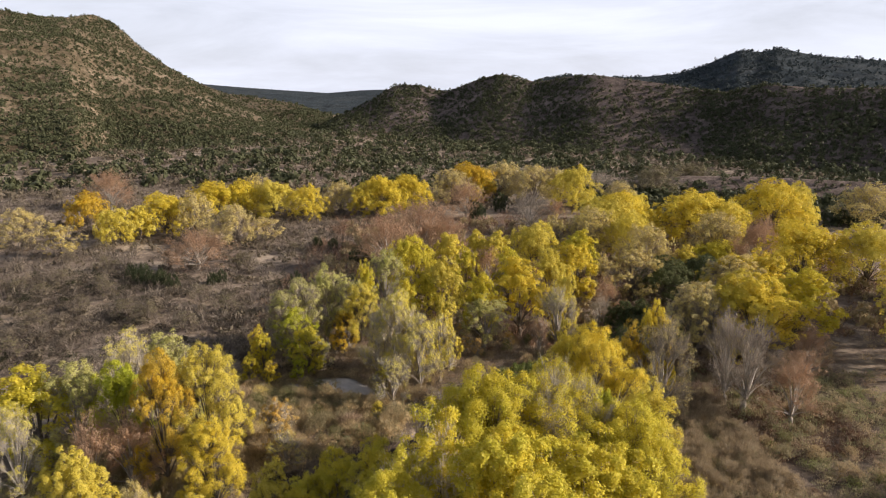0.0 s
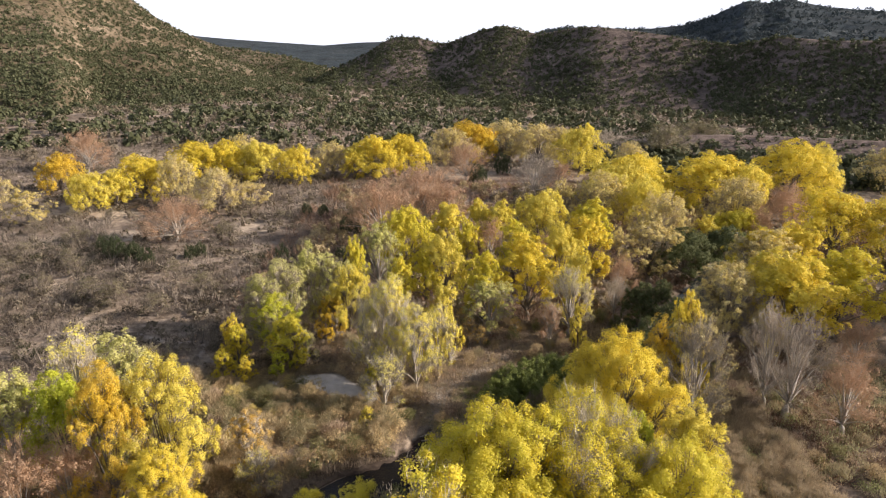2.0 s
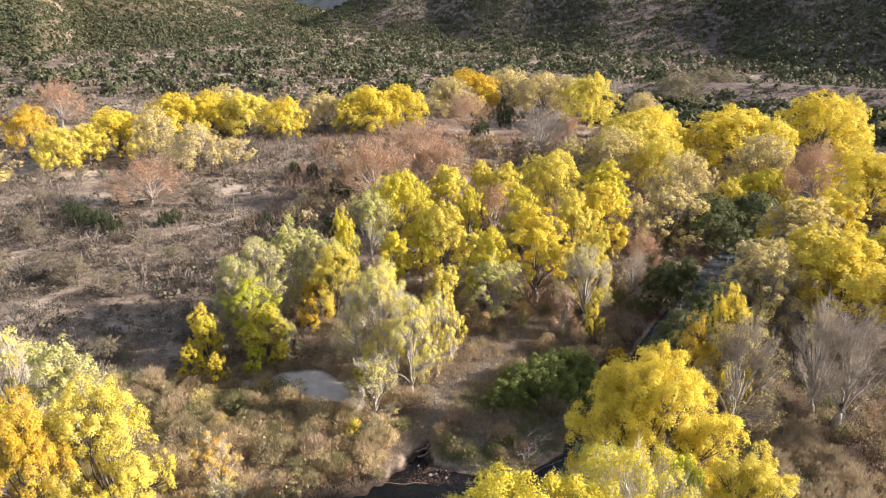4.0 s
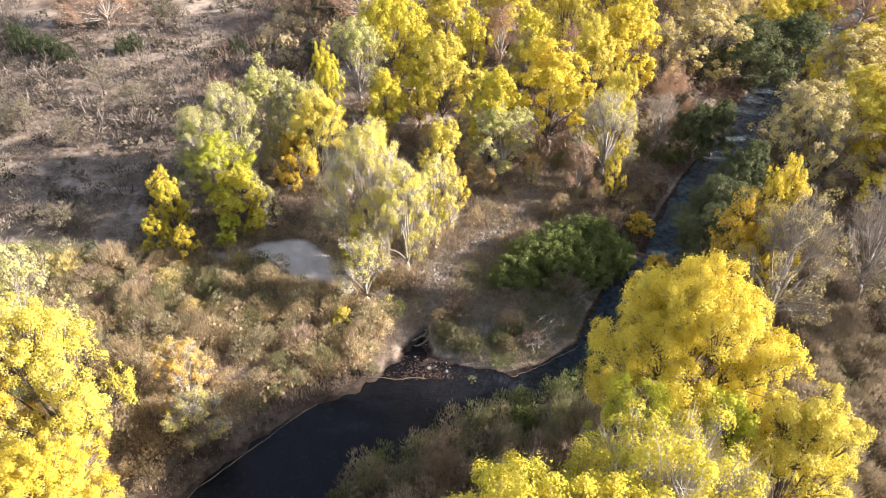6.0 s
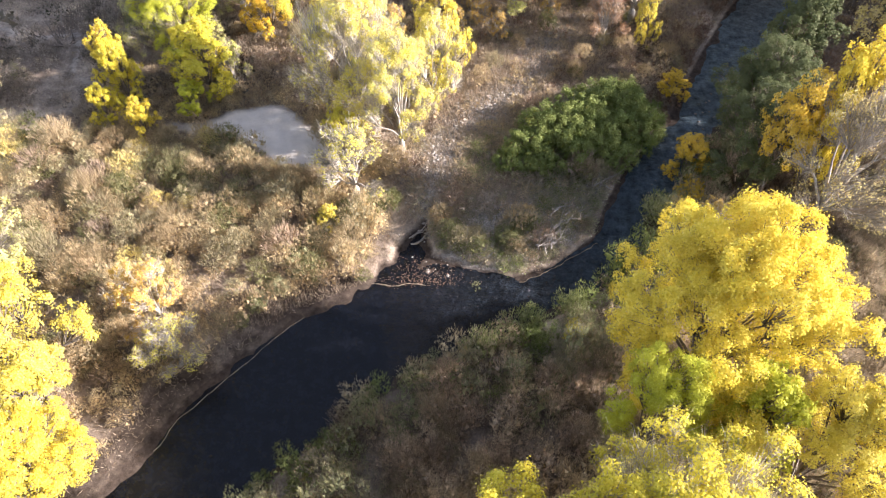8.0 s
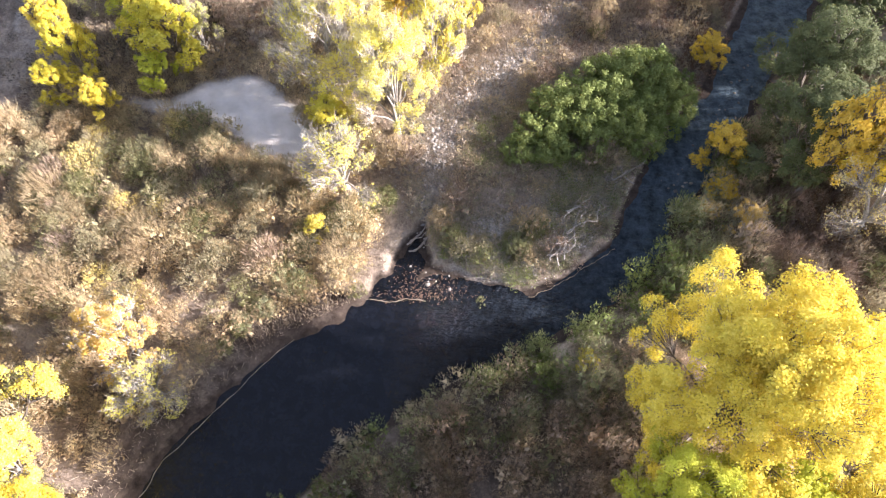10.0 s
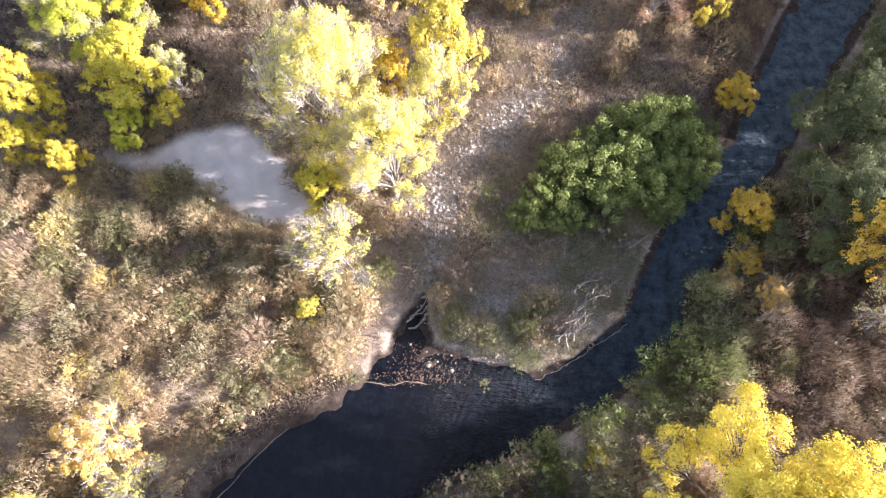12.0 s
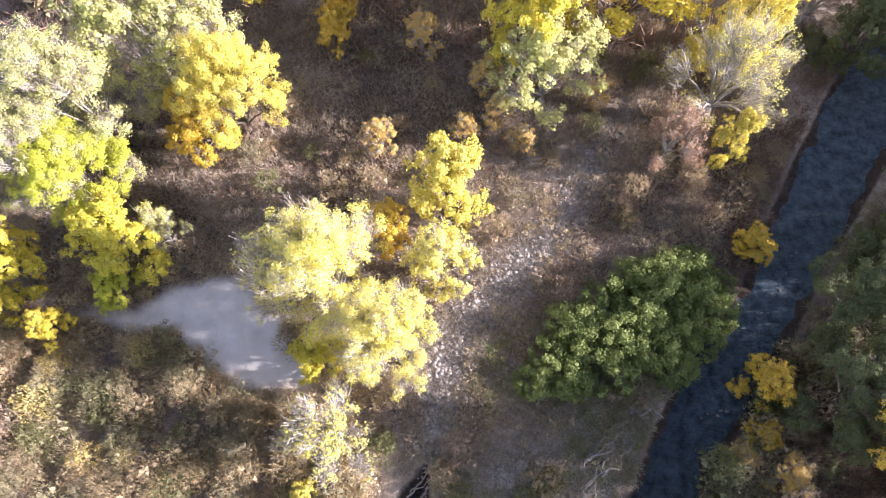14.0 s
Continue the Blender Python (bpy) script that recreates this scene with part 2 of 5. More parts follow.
def ground_material():
    """Valley floor: brown soil with dry patches, sand, gravel and wet mud where the attribute says so."""
    m, t, out = fresh("valley_soil")
    c = ramp(t, noise_fac(t, 0.09, 6.0, 0.7), [(0.34, (0.125, 0.098, 0.08)), (0.5, (0.26, 0.212, 0.17)), (0.62, (0.5, 0.42, 0.33))])
    c = blend(t, c, ramp(t, noise_fac(t, 0.9, 6.0, 0.7), [(0.3, (0.55, 0.52, 0.5)), (0.7, (1.3, 1.28, 1.25))]), 1.0, "MULTIPLY")
    c = blend(t, c, ramp(t, noise_fac(t, 7.0, 5.0, 0.7), [(0.3, (0.6, 0.6, 0.6)), (0.7, (1.3, 1.3, 1.3))]), 1.0, "MULTIPLY")
    at = t.nodes.new("ShaderNodeAttribute")
    at.attribute_name = "soil"
    sep = t.nodes.new("ShaderNodeSeparateColor")
    t.links.new(at.outputs["Color"], sep.inputs[0])
    sand = ramp(t, noise_fac(t, 0.8, 6.0), [(0.3, (0.5, 0.455, 0.405)), (0.5, (0.6, 0.55, 0.49)), (0.7, (0.68, 0.625, 0.565))])
    gravel = ramp(t, noise_fac(t, 9.0, 3.0, 0.8), [(0.35, (0.15, 0.13, 0.11)), (0.5, (0.32, 0.29, 0.26)), (0.66, (0.56, 0.52, 0.47))])
    mud = ramp(t, noise_fac(t, 2.5, 6.0, 0.7), [(0.3, (0.022, 0.016, 0.012)), (0.62, (0.075, 0.056, 0.044)), (0.8, (0.15, 0.125, 0.105))])
    for k, col in enumerate((sand, gravel, mud)):
        edge = blend(t, sep.outputs[k], noise_fac(t, 0.7, 8.0, 0.75), 0.5)
        c = blend(t, c, col, ramp(t, edge, [(0.42, (0, 0, 0)), (0.66, (1, 1, 1))]))
    b = node(t, "ShaderNodeBsdfPrincipled", Roughness=0.95)
    b.inputs["Specular IOR Level"].default_value = 0.15
    bp = node(t, "ShaderNodeBump", Strength=0.6, Distance=0.12)
    t.links.new(noise_fac(t, 4.0, 7.0, 0.7), bp.inputs["Height"])
    t.links.new(bp.outputs[0], b.inputs["Normal"])
    t.links.new(c, b.inputs["Base Color"])
    t.links.new(b.outputs[0], out.inputs["Surface"])
    return m


def hill_material(name, soil, rock, grass, scale=0.02):
    m, t, out = fresh(name)
    c = ramp(t, noise_fac(t, scale, 8.0, 0.7), [(0.3, soil), (0.48, grass), (0.62, rock)])
    c = blend(t, c, ramp(t, noise_fac(t, scale * 3, 8.0, 0.75, (1, 1, 4)), [(0.3, (0.55, 0.53, 0.5)), (0.7, (1.3, 1.28, 1.25))]), 1.0, "MULTIPLY")
    c = blend(t, c, ramp(t, noise_fac(t, scale * 14, 4.0, 0.8), [(0.35, (0.5, 0.5, 0.48)), (0.62, (1.25, 1.24, 1.22))]), 1.0, "MULTIPLY")
    b = node(t, "ShaderNodeBsdfPrincipled", Roughness=0.95)
    b.inputs["Specular IOR Level"].default_value = 0.1
    bp = node(t, "ShaderNodeBump", Strength=0.7, Distance=3.0)
    t.links.new(noise_fac(t, scale * 5, 8.0, 0.7), bp.inputs["Height"])
    t.links.new(bp.outputs[0], b.inputs["Normal"])
    t.links.new(c, b.inputs["Base Color"])
    t.links.new(b.outputs[0], out.inputs["Surface"])
    return m


def water_material():
    m, t, out = fresh("sky_tinted_water")
    b = node(t, "ShaderNodeBsdfPrincipled", Roughness=0.08, IOR=1.33)
    at, sep = t.nodes.new("ShaderNodeTexCoord"), t.nodes.new("ShaderNodeSeparateXYZ")
    t.links.new(at.outputs["Object"], sep.inputs[0])
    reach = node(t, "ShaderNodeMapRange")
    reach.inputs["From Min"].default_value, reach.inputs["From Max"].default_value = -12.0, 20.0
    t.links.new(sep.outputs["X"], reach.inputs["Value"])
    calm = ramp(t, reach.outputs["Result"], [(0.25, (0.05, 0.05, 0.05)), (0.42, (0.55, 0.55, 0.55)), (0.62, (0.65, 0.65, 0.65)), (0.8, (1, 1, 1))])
    # silty shallows upstream, with the sky's blue reflection put into the base colour
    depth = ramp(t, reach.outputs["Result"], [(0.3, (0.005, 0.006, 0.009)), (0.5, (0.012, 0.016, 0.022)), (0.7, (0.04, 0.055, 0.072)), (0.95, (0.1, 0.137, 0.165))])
    # light and dark of the ripples, painted as mottling
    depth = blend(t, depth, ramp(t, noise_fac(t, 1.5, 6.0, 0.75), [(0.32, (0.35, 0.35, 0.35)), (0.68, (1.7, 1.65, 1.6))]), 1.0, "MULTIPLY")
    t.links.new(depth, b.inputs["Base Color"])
    rip = blend(t, noise_fac(t, 2.2, 5.0, 0.6, (1.0, 2.4, 1.0)), calm, 1.0, "MULTIPLY")
    turned = node(t, "ShaderNodeMapping", Rotation=(0, 0, radians(28)))
    t.links.new(at.outputs["Object"], turned.inputs["Vector"])
    wave = node(t, "ShaderNodeTexWave", Scale=0.72, Distortion=3.2, Detail=2.5)
    wave.inputs["Detail Scale"].default_value = 1.6
    t.links.new(turned.outputs["Vector"], wave.inputs["Vector"])
    patches = ramp(t, noise_fac(t, 0.35, 3.0), [(0.35, (0.25, 0.25, 0.25)), (0.6, (1, 1, 1))])
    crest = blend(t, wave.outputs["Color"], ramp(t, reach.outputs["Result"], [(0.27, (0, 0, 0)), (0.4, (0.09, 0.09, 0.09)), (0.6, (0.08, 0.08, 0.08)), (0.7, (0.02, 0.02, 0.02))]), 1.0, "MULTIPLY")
    rip = blend(t, rip, blend(t, crest, patches, 1.0, "MULTIPLY"), 1.0, "ADD")
    bp = node(t, "ShaderNodeBump", Strength=1.0, Distance=0.7)
    t.links.new(rip, bp.inputs["Height"])
    t.links.new(bp.outputs[0], b.inputs["Normal"])
    t.links.new(b.outputs[0], out.inputs["Surface"])
    return m


# ---- shaping helpers ----


def tri_mesh(name, v, f, material=None, smooth=False):
    """A mesh from arrays of corners and triangles."""
    me = bpy.data.meshes.new(name)
    v, f = np.asarray(v, np.float32), np.asarray(f, np.int32)
    me.vertices.add(len(v))
    me.vertices.foreach_set("co", v.ravel())
    me.loops.add(f.size)
    me.loops.foreach_set("vertex_index", f.ravel())
    me.polygons.add(len(f))
    me.polygons.foreach_set("loop_start", np.arange(0, f.size, f.shape[1], dtype=np.int32))
    me.polygons.foreach_set("loop_total", np.full(len(f), f.shape[1], np.int32))
    me.update(calc_edges=True)
    if smooth:
        me.polygons.foreach_set("use_smooth", np.ones(len(f), bool))
    if material:
        me.materials.append(material)
    return me


def unit(v):
    return v / np.maximum(np.linalg.norm(v, axis=-1, keepdims=True), 1e-9)


def fbm(x, y, scale, octaves=4, seed=0):
    """Smooth noise in about -1..1 from sums of sines."""
    r = np.random.default_rng(seed)
    total, amp, norm = np.zeros_like(x, dtype=float), 1.0, 0.0
    for _ in range(octaves):
        for _ in range(3):
            a, p, q = r.uniform(0, 2 * np.pi, 3)
            k = scale * r.uniform(0.7, 1.4)
            total += amp * np.sin(k * (x * np.cos(a) + y * np.sin(a)) + p + 1.3 * np.sin(k * 0.6 * (x * np.sin(q) - y * np.cos(q)) + q)) / 3
        norm += amp
        amp, scale = amp * 0.55, scale * 2.1
    return total / norm * 1.6


def leaf_tris(c, n, size, r, loose=0.5):
    """One ragged triangle per leaf spray, at centres c, facing about n."""
    k = len(c)
    n = unit(unit(n) + r.normal(0, loose, (k, 3)))
    a = unit(np.cross(n, r.normal(0, 1, (k, 3))))
    b = np.cross(n, a)
    s = (size * r.uniform(0.55, 1.3, k))[:, None]
    v = np.stack([c + a * s * 0.62, c - a * s * 0.35 + b * s * 0.5, c - a * s * 0.3 - b * s * 0.52], 1)
    return v.reshape(-1, 3), np.arange(3 * k).reshape(-1, 3)


def sliver_tris(p, q, width, r):
    """One thin triangle per twig from p to q."""
    side = unit(np.cross(q - p, r.normal(0, 1, p.shape))) * np.asarray(width).reshape(-1, 1)
    v = np.stack([p + side, p - side, q], 1)
    return v.reshape(-1, 3), np.arange(3 * len(p)).reshape(-1, 3)


def tube(path, radii, sides=5):
    path, radii = np.asarray(path, float), np.asarray(radii, float)
    d = unit(np.gradient(path, axis=0))
    ref = np.where(np.abs(d[:, 2:3]) > 0.9, [[1.0, 0, 0]], [[0, 0, 1.0]])
    a = unit(np.cross(d, ref))
    b = np.cross(d, a)
    ang = np.arange(sides) * 2 * np.pi / sides
    v = path[:, None] + radii[:, None, None] * (a[:, None] * np.cos(ang)[None, :, None] + b[:, None] * np.sin(ang)[None, :, None])
    n, f = len(path), []
    for i in range(n - 1):
        for j in range(sides):
            k = (j + 1) % sides
            f += [(i * sides + j, i * sides + k, (i + 1) * sides + k), (i * sides + j, (i + 1) * sides + k, (i + 1) * sides + j)]
    return v.reshape(-1, 3), np.array(f)


def joined(pieces):
    vs, fs, at = [], [], 0
    for v, f in pieces:
        vs.append(v)
        fs.append(f + at)
        at += len(v)
    return np.concatenate(vs), np.concatenate(fs)


def part(name, me, parent, material=None, label="", m=None):
    ob = new(name, me)
    ob.parent = parent
    if m is not None:
        ob.matrix_basis = m
    if material:
        if not me.materials:
            me.materials.append(material)
        ob.material_slots[0].link = "OBJECT"
        ob.material_slots[0].material = material
    if label:
        ob["label"] = label
    return ob


# ---- the lie of the land ----
RIVER = [(-44, 24, 3.4), (-24, 42, 3.3), (-14.65, 53.25, 3.25), (-11.7, 57.3, 3.5), (-6.9, 61.6, 3.6), (-2.65, 63.9, 3.4), (1.8, 65.05, 2.45), (5.2, 65.7, 1.8), (8.2, 67.0, 1.55),
         (11.4, 69.6, 1.5), (13.2, 73.1, 1.7), (15.4, 75.9, 2.1), (18.7, 80.1, 1.8), (21.2, 84.4, 2.0), (23.6, 88.0, 2.3), (27.2, 93.4, 2.5), (32.4, 100.6, 2.5), (39.3, 111.2, 2.4),
         (48, 124, 2.2), (64, 143, 2.2), (92, 165, 2.4), (150, 200, 3.0)]
TRACK = [(-7.8, 76.7, 0.6), (-10.2, 77.9, 1.9), (-12.7, 80.2, 2.2), (-15.0, 80.7, 1.2), (-17.6, 79.9, 0.5), (-22, 80.7, 0.25), (-25, 83.5, 0.25), (-28.6, 86.0, 0.3), (-29.2, 90.5, 0.5), (-34.5, 90.6, 0.5), (-43, 95.8, 0.3), (-60, 101, 0.1), (-90, 112, 0.2)]
GRAVEL = [(-0.7, 72.8, 0.6), (-0.7, 75.6, 1.2), (0.2, 78.0, 1.5), (1.6, 80.2, 1.5), (3.7, 82.2, 1.4), (7.2, 85.5, 0.8), (9.7, 91.0, 0.6), (11.7, 93.8, 0.5)]



def along(line, x, y):
    """Distance to a line of (x, y, half width), less the half width; and on which side."""
    best, side = np.full(np.shape(x), 1e9), np.zeros(np.shape(x))
    for (ax, ay, aw), (bx, by, bw) in zip(line[:-1], line[1:]):
        dx, dy = bx - ax, by - ay
        s = np.clip(((x - ax) * dx + (y - ay) * dy) / (dx * dx + dy * dy), 0, 1)
        d = np.hypot(x - ax - s * dx, y - ay - s * dy) - (aw + s * (bw - aw))
        side = np.where(d < best, np.sign(dx * (y - ay) - dy * (x - ax)), side)
        best = np.minimum(best, d)
    return best, side


def step(a, b, v):
    s = np.clip((v - a) / (b - a), 0, 1)
    return s * s * (3 - 2 * s)


def bay(x, y):
    """The shallow inlet beside the gravel bar, 1 inside."""
    d = np.minimum(along([(-4.4, 66.2, 1.0), (-2.1, 69.0, 1.1), (-1.1, 71.9, 0.2)], x, y)[0], along([(-2.0, 67.4, 1.3), (0.2, 68.0, 0.8), (4.0, 67.0, 0.6)], x, y)[0])
    return 1 - step(-0.5, 0.6, d + 0.5 * fbm(x, y, 0.8, 4, 61) + 0.35 * fbm(y + 7, x - 3, 1.7, 3, 62))


def ground_z(x, y):
    x, y = np.asarray(x, float), np.asarray(y, float)
    d, side = along(RIVER, x, y)
    d = d + 0.4 * fbm(x, y, 0.9, 3, 5) + 0.22 * fbm(y, x, 2.6, 3, 15) + 0.25 * step(8, 14, x) * fbm(x, y, 1.6, 3, 16)
    z = -0.7 + 0.78 * step(-2.0, 0.2, d) + 0.32 * step(0.1, 1.6, d) + 0.7 * step(1.0, 7.0, d)
    z += 0.35 * step(8, 40, d) + 0.28 * fbm(x, y, 0.12, 4, 9) * step(1, 10, d) + 0.06 * fbm(x, y, 1.3, 3, 2) * step(0, 2, d)
    z = z * (1 - bay(x, y)) + bay(x, y) * np.minimum(z, -0.075 + 0.07 * (1 - step(-1.5, 2.0, x)) * step(66.6, 67.4, y) + 0.085 * fbm(x, y, 1.1, 4, 21))
    far = np.hypot(x, y)
    z += 6.0 * step(170, 320, far) * step(-20, -130, x - 0.1 * y) * (0.6 + 0.5 * fbm(x, y, 0.03, 3, 31))
    return z


def sheet(xs, ys, height):
    gx, gy = np.meshgrid(xs, ys)
    v = np.stack([gx.ravel(), gy.ravel(), height(gx, gy).ravel()], 1)
    nx, ny = len(xs), len(ys)
    i = (np.arange(ny - 1)[:, None] * nx + np.arange(nx - 1)[None]).ravel()
    return v, np.stack([i, i + 1, i + nx + 1, i + nx], 1)


def spaced(lo, hi, fine, end):
    """Even steps from lo to hi, then ever wider ones out to the end."""
    mid = list(np.arange(lo, hi, fine))
    s, up, down = fine, [mid[-1]], [mid[0]]
    while up[-1] < end:
        s *= 1.14
        up.append(up[-1] + s)
        down.append(down[-1] - s)
    return np.array(down[:0:-1] + mid + up[1:])


gv, gf = sheet(spaced(-40, 36, 0.33, 4000), spaced(48, 104, 0.33, 4000), ground_z)
ground = tagged(new("ground", tri_mesh("ground", gv, gf, ground_material(), True)), "dry brown valley floor with sand and gravel patches", "ground", kind="structure")
soil = np.ones((len(gv), 4), np.float32)
gd = along(RIVER, gv[:, 0], gv[:, 1])
soil[:, 0] = (1 - step(-1.0, 1.3, along(TRACK, gv[:, 0], gv[:, 1])[0])) * (0.55 + 0.45 * step(-22, -16, gv[:, 0]))
soil[:, 1] = np.maximum(1 - step(-0.6, 1.4, along(GRAVEL, gv[:, 0], gv[:, 1])[0]), 0.72 * (gd[1] > 0) * step(0.2, 0.8, gd[0]) * (1 - step(4, 9, gd[0])) * step(-3, 1, gv[:, 0]) * (1 - step(10, 15, gv[:, 0])) * (gv[:, 1] < 84))
soil[:, 2] = np.maximum.reduce([1 - step(-0.1, 0.4, gd[0]), bay(gv[:, 0], gv[:, 1]), 0.75 * (1 - step(1.4, 2.6, gd[0])) * (gd[1] > 0) * (gv[:, 1] < 67.5)])
ground.data.color_attributes.new("soil", "FLOAT_COLOR", "POINT").data.foreach_set("color", soil.ravel())

# the river, one sheet of water in its bed
rp = np.array(RIVER)
rs = np.linspace(0, len(rp) - 1, 160)
rc = np.stack([np.interp(rs, np.arange(len(rp)), rp[:, k]) for k in range(3)], 1)
rt = unit(np.gradient(rc[:, :2], axis=0))
rn = np.stack([-rt[:, 1], rt[:, 0]], 1)
wv = np.concatenate([np.stack([*(rc[:, :2] + rn * (o * (rc[:, 2:] + 5.0))).T, np.zeros(len(rc))], 1)[:, None] for o in np.linspace(-1, 1, 9)], 1)
wi = (np.arange(159)[:, None] * 9 + np.arange(8)[None]).ravel()
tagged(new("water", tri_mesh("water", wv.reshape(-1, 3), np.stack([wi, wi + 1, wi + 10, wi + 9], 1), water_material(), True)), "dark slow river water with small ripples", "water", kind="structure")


def hill(name, ridge, depth, material, label, rough, behind=250, foot_z=0.5, seed=1, power=1.0):
    """A hillside that climbs to the given ridge from a foot that many metres nearer the valley."""
    ridge = np.array(ridge, float)
    u = np.linspace(0, len(ridge) - 1, 170)
    top = np.stack([np.interp(u, np.arange(len(ridge)), ridge[:, k]) for k in range(3)], 1)
    for _ in range(2):
        top[1:-1] = (top[:-2] + 2 * top[1:-1] + top[2:]) / 4
    away = unit(top[:, :2])
    rows = []
    near_part = np.linspace(0, 1, 64)
    deep = np.interp(u, np.linspace(0, len(ridge) - 1, len(depth)), depth)
    for s in near_part:
        p = top[:, :2] - away * (deep * (1 - s))[:, None]
        h = foot_z + (top[:, 2] - foot_z) * s ** power
        h = h + rough * fbm(p[:, 0], p[:, 1], 0.022, 5, seed) * np.sin(np.pi * min(1, s * 1.02)) ** 0.8
        rows.append(np.stack([p[:, 0], p[:, 1], h + 0.05 * rough * fbm(p[:, 0], p[:, 1], 0.15, 3, seed + 1)], 1))
    for s in (0.25, 0.6, 1.0):
        p = top[:, :2] + away * behind * s
        rows.append(np.stack([p[:, 0], p[:, 1], top[:, 2] * (1 - s) - 5 * s], 1))
    v = np.stack(rows)
    n = v.shape[1]
    i = (np.arange(len(v) - 1)[:, None] * n + np.arange(n - 1)[None]).ravel()
    tagged(new(name, tri_mesh(name, v.reshape(-1, 3), np.stack([i, i + 1, i + n + 1, i + n], 1), material, True)), label, "hill", kind="structure")
    return v[:64]


WARM_HILL = hill_material("dry_hillside", (0.1, 0.08, 0.055), (0.27, 0.22, 0.165), (0.155, 0.125, 0.083))
RED_HILL = hill_material("reddish_hillside", (0.125, 0.102, 0.094), (0.28, 0.222, 0.2), (0.17, 0.138, 0.126))
# far wooded slopes, distance haze painted in as a blue base colour
HAZY_HILL = hill_material("hazy_wooded_hill", (0.034, 0.048, 0.06), (0.062, 0.076, 0.086), (0.044, 0.06, 0.072), 0.012)

left_face = hill("hill_left", [(-620, 520, 112), (-501, 624, 117), (-453, 659, 117), (-417, 683, 116), (-389, 688, 111), (-363, 690, 109), (-370, 765, 121), (-353, 773, 113), (-318, 756, 86), (-283, 738, 65),
                 (-248, 718, 49), (-215, 698, 31), (-169, 669, 18), (-126, 638, 9), (-84, 594, 0)], [430, 430, 420, 400, 330, 250], WARM_HILL, "dry hillside dotted with dark junipers", 8, seed=4)
spur_face = hill("hill_spur", [(-374, 1035, 61), (-308, 1004, 40), (-258, 966, 35), (-197, 929, 27), (-153, 887, 16), (-112, 843, 12), (-67, 797, 10)], [330, 300, 250], WARM_HILL, "low wooded spur in the gap of the valley", 6, seed=5)
right_face = hill("hill_right", [(-125, 689, 4), (-102, 692, 18), (-75, 696, 30), (-47, 698, 47), (-24, 690, 47), (3, 680, 40), (34, 649, 52), (54, 638, 56), (81, 615, 48), (102, 591, 52), (120, 567, 53), (157, 538, 47),
                  (188, 506, 40), (198, 481, 39), (206, 456, 44), (225, 424, 41), (244, 390, 41), (268, 349, 42), (330, 260, 40), (360, 160, 42)], [130, 150, 150, 140, 120, 105, 90], RED_HILL, "shaded reddish ridge dotted with dark junipers", 3, foot_z=2.0, seed=8, power=1.2)
hill("hill_gap", [(-460, 1430, 44), (-420, 1440, 40), (-300, 1470, 36), (-200, 1490, 34), (-120, 1495, 38), (-40, 1500, 30), (60, 1500, 30)], [420, 420], HAZY_HILL, "low wooded hill closing the valley", 5, 300, seed=17)
bluff_face = hill("bluff", [(60, 266, 2.5), (90, 256, 7.2), (120, 244, 8), (150, 227, 8), (180, 204, 8), (215, 180, 8), (240, 150, 8)], [26, 26], RED_HILL, "low reddish bluff above the far trees", 1.2, 130, seed=19)
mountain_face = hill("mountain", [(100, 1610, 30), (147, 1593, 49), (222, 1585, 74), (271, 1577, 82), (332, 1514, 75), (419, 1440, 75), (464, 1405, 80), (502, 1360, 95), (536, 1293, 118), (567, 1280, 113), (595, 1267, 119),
                     (652, 1239, 104), (738, 1190, 94), (851, 1112, 80), (1000, 900, 80)], [600, 600], HAZY_HILL, "distant wooded mountain behind the ridge", 9, 500, seed=12)
hill("far_ridge", [(-1100, 2350, 90), (-884, 2445, 84), (-814, 2469, 75), (-706, 2502, 66), (-575, 2536, 57), (-418, 2566, 47), (-297, 2583, 57), (-174, 2594, 61), (33, 2600, 57), (200, 2600, 50)], [900, 900], HAZY_HILL, "far flat-topped wooded ridge", 6, 800, seed=14)


# ---- trees ----
def crown_plan(r, h, w, lobes, low):
    """Centres, radii and tallness of the leafy plumes that make up a domed crown."""
    k = np.arange(lobes)
    rho = np.sqrt((k + 0.4) / lobes)
    a = k * 2.39996 + r.uniform(0, 6) + r.normal(0, 0.25, lobes)
    rad = w * r.uniform(0.13, 0.2, lobes) * (1.0 if lobes < 22 else 0.88) * np.where(k < 6, 1.15, 1.0)
    tall = np.minimum(r.uniform(1.3, 1.95, lobes), 0.22 * h / rad)
    peak = h * (1 - 0.36 * rho ** 3) * r.uniform(0.84, 1.0, lobes)
    rim = (rho > 0.7) & (k % 2 == 0)
    peak = np.where(rim, h * r.uniform(0.36, 0.56, lobes), peak)
    peak[0] = h
    out = np.maximum(rho * 0.5 * w * r.uniform(0.86, 1.06, lobes) - 0.5 * rad, 0)
    c = np.stack([out * np.cos(a), out * np.sin(a), np.maximum(peak - rad * tall, (low + 0.06) * h)], 1)
    return c, rad, tall


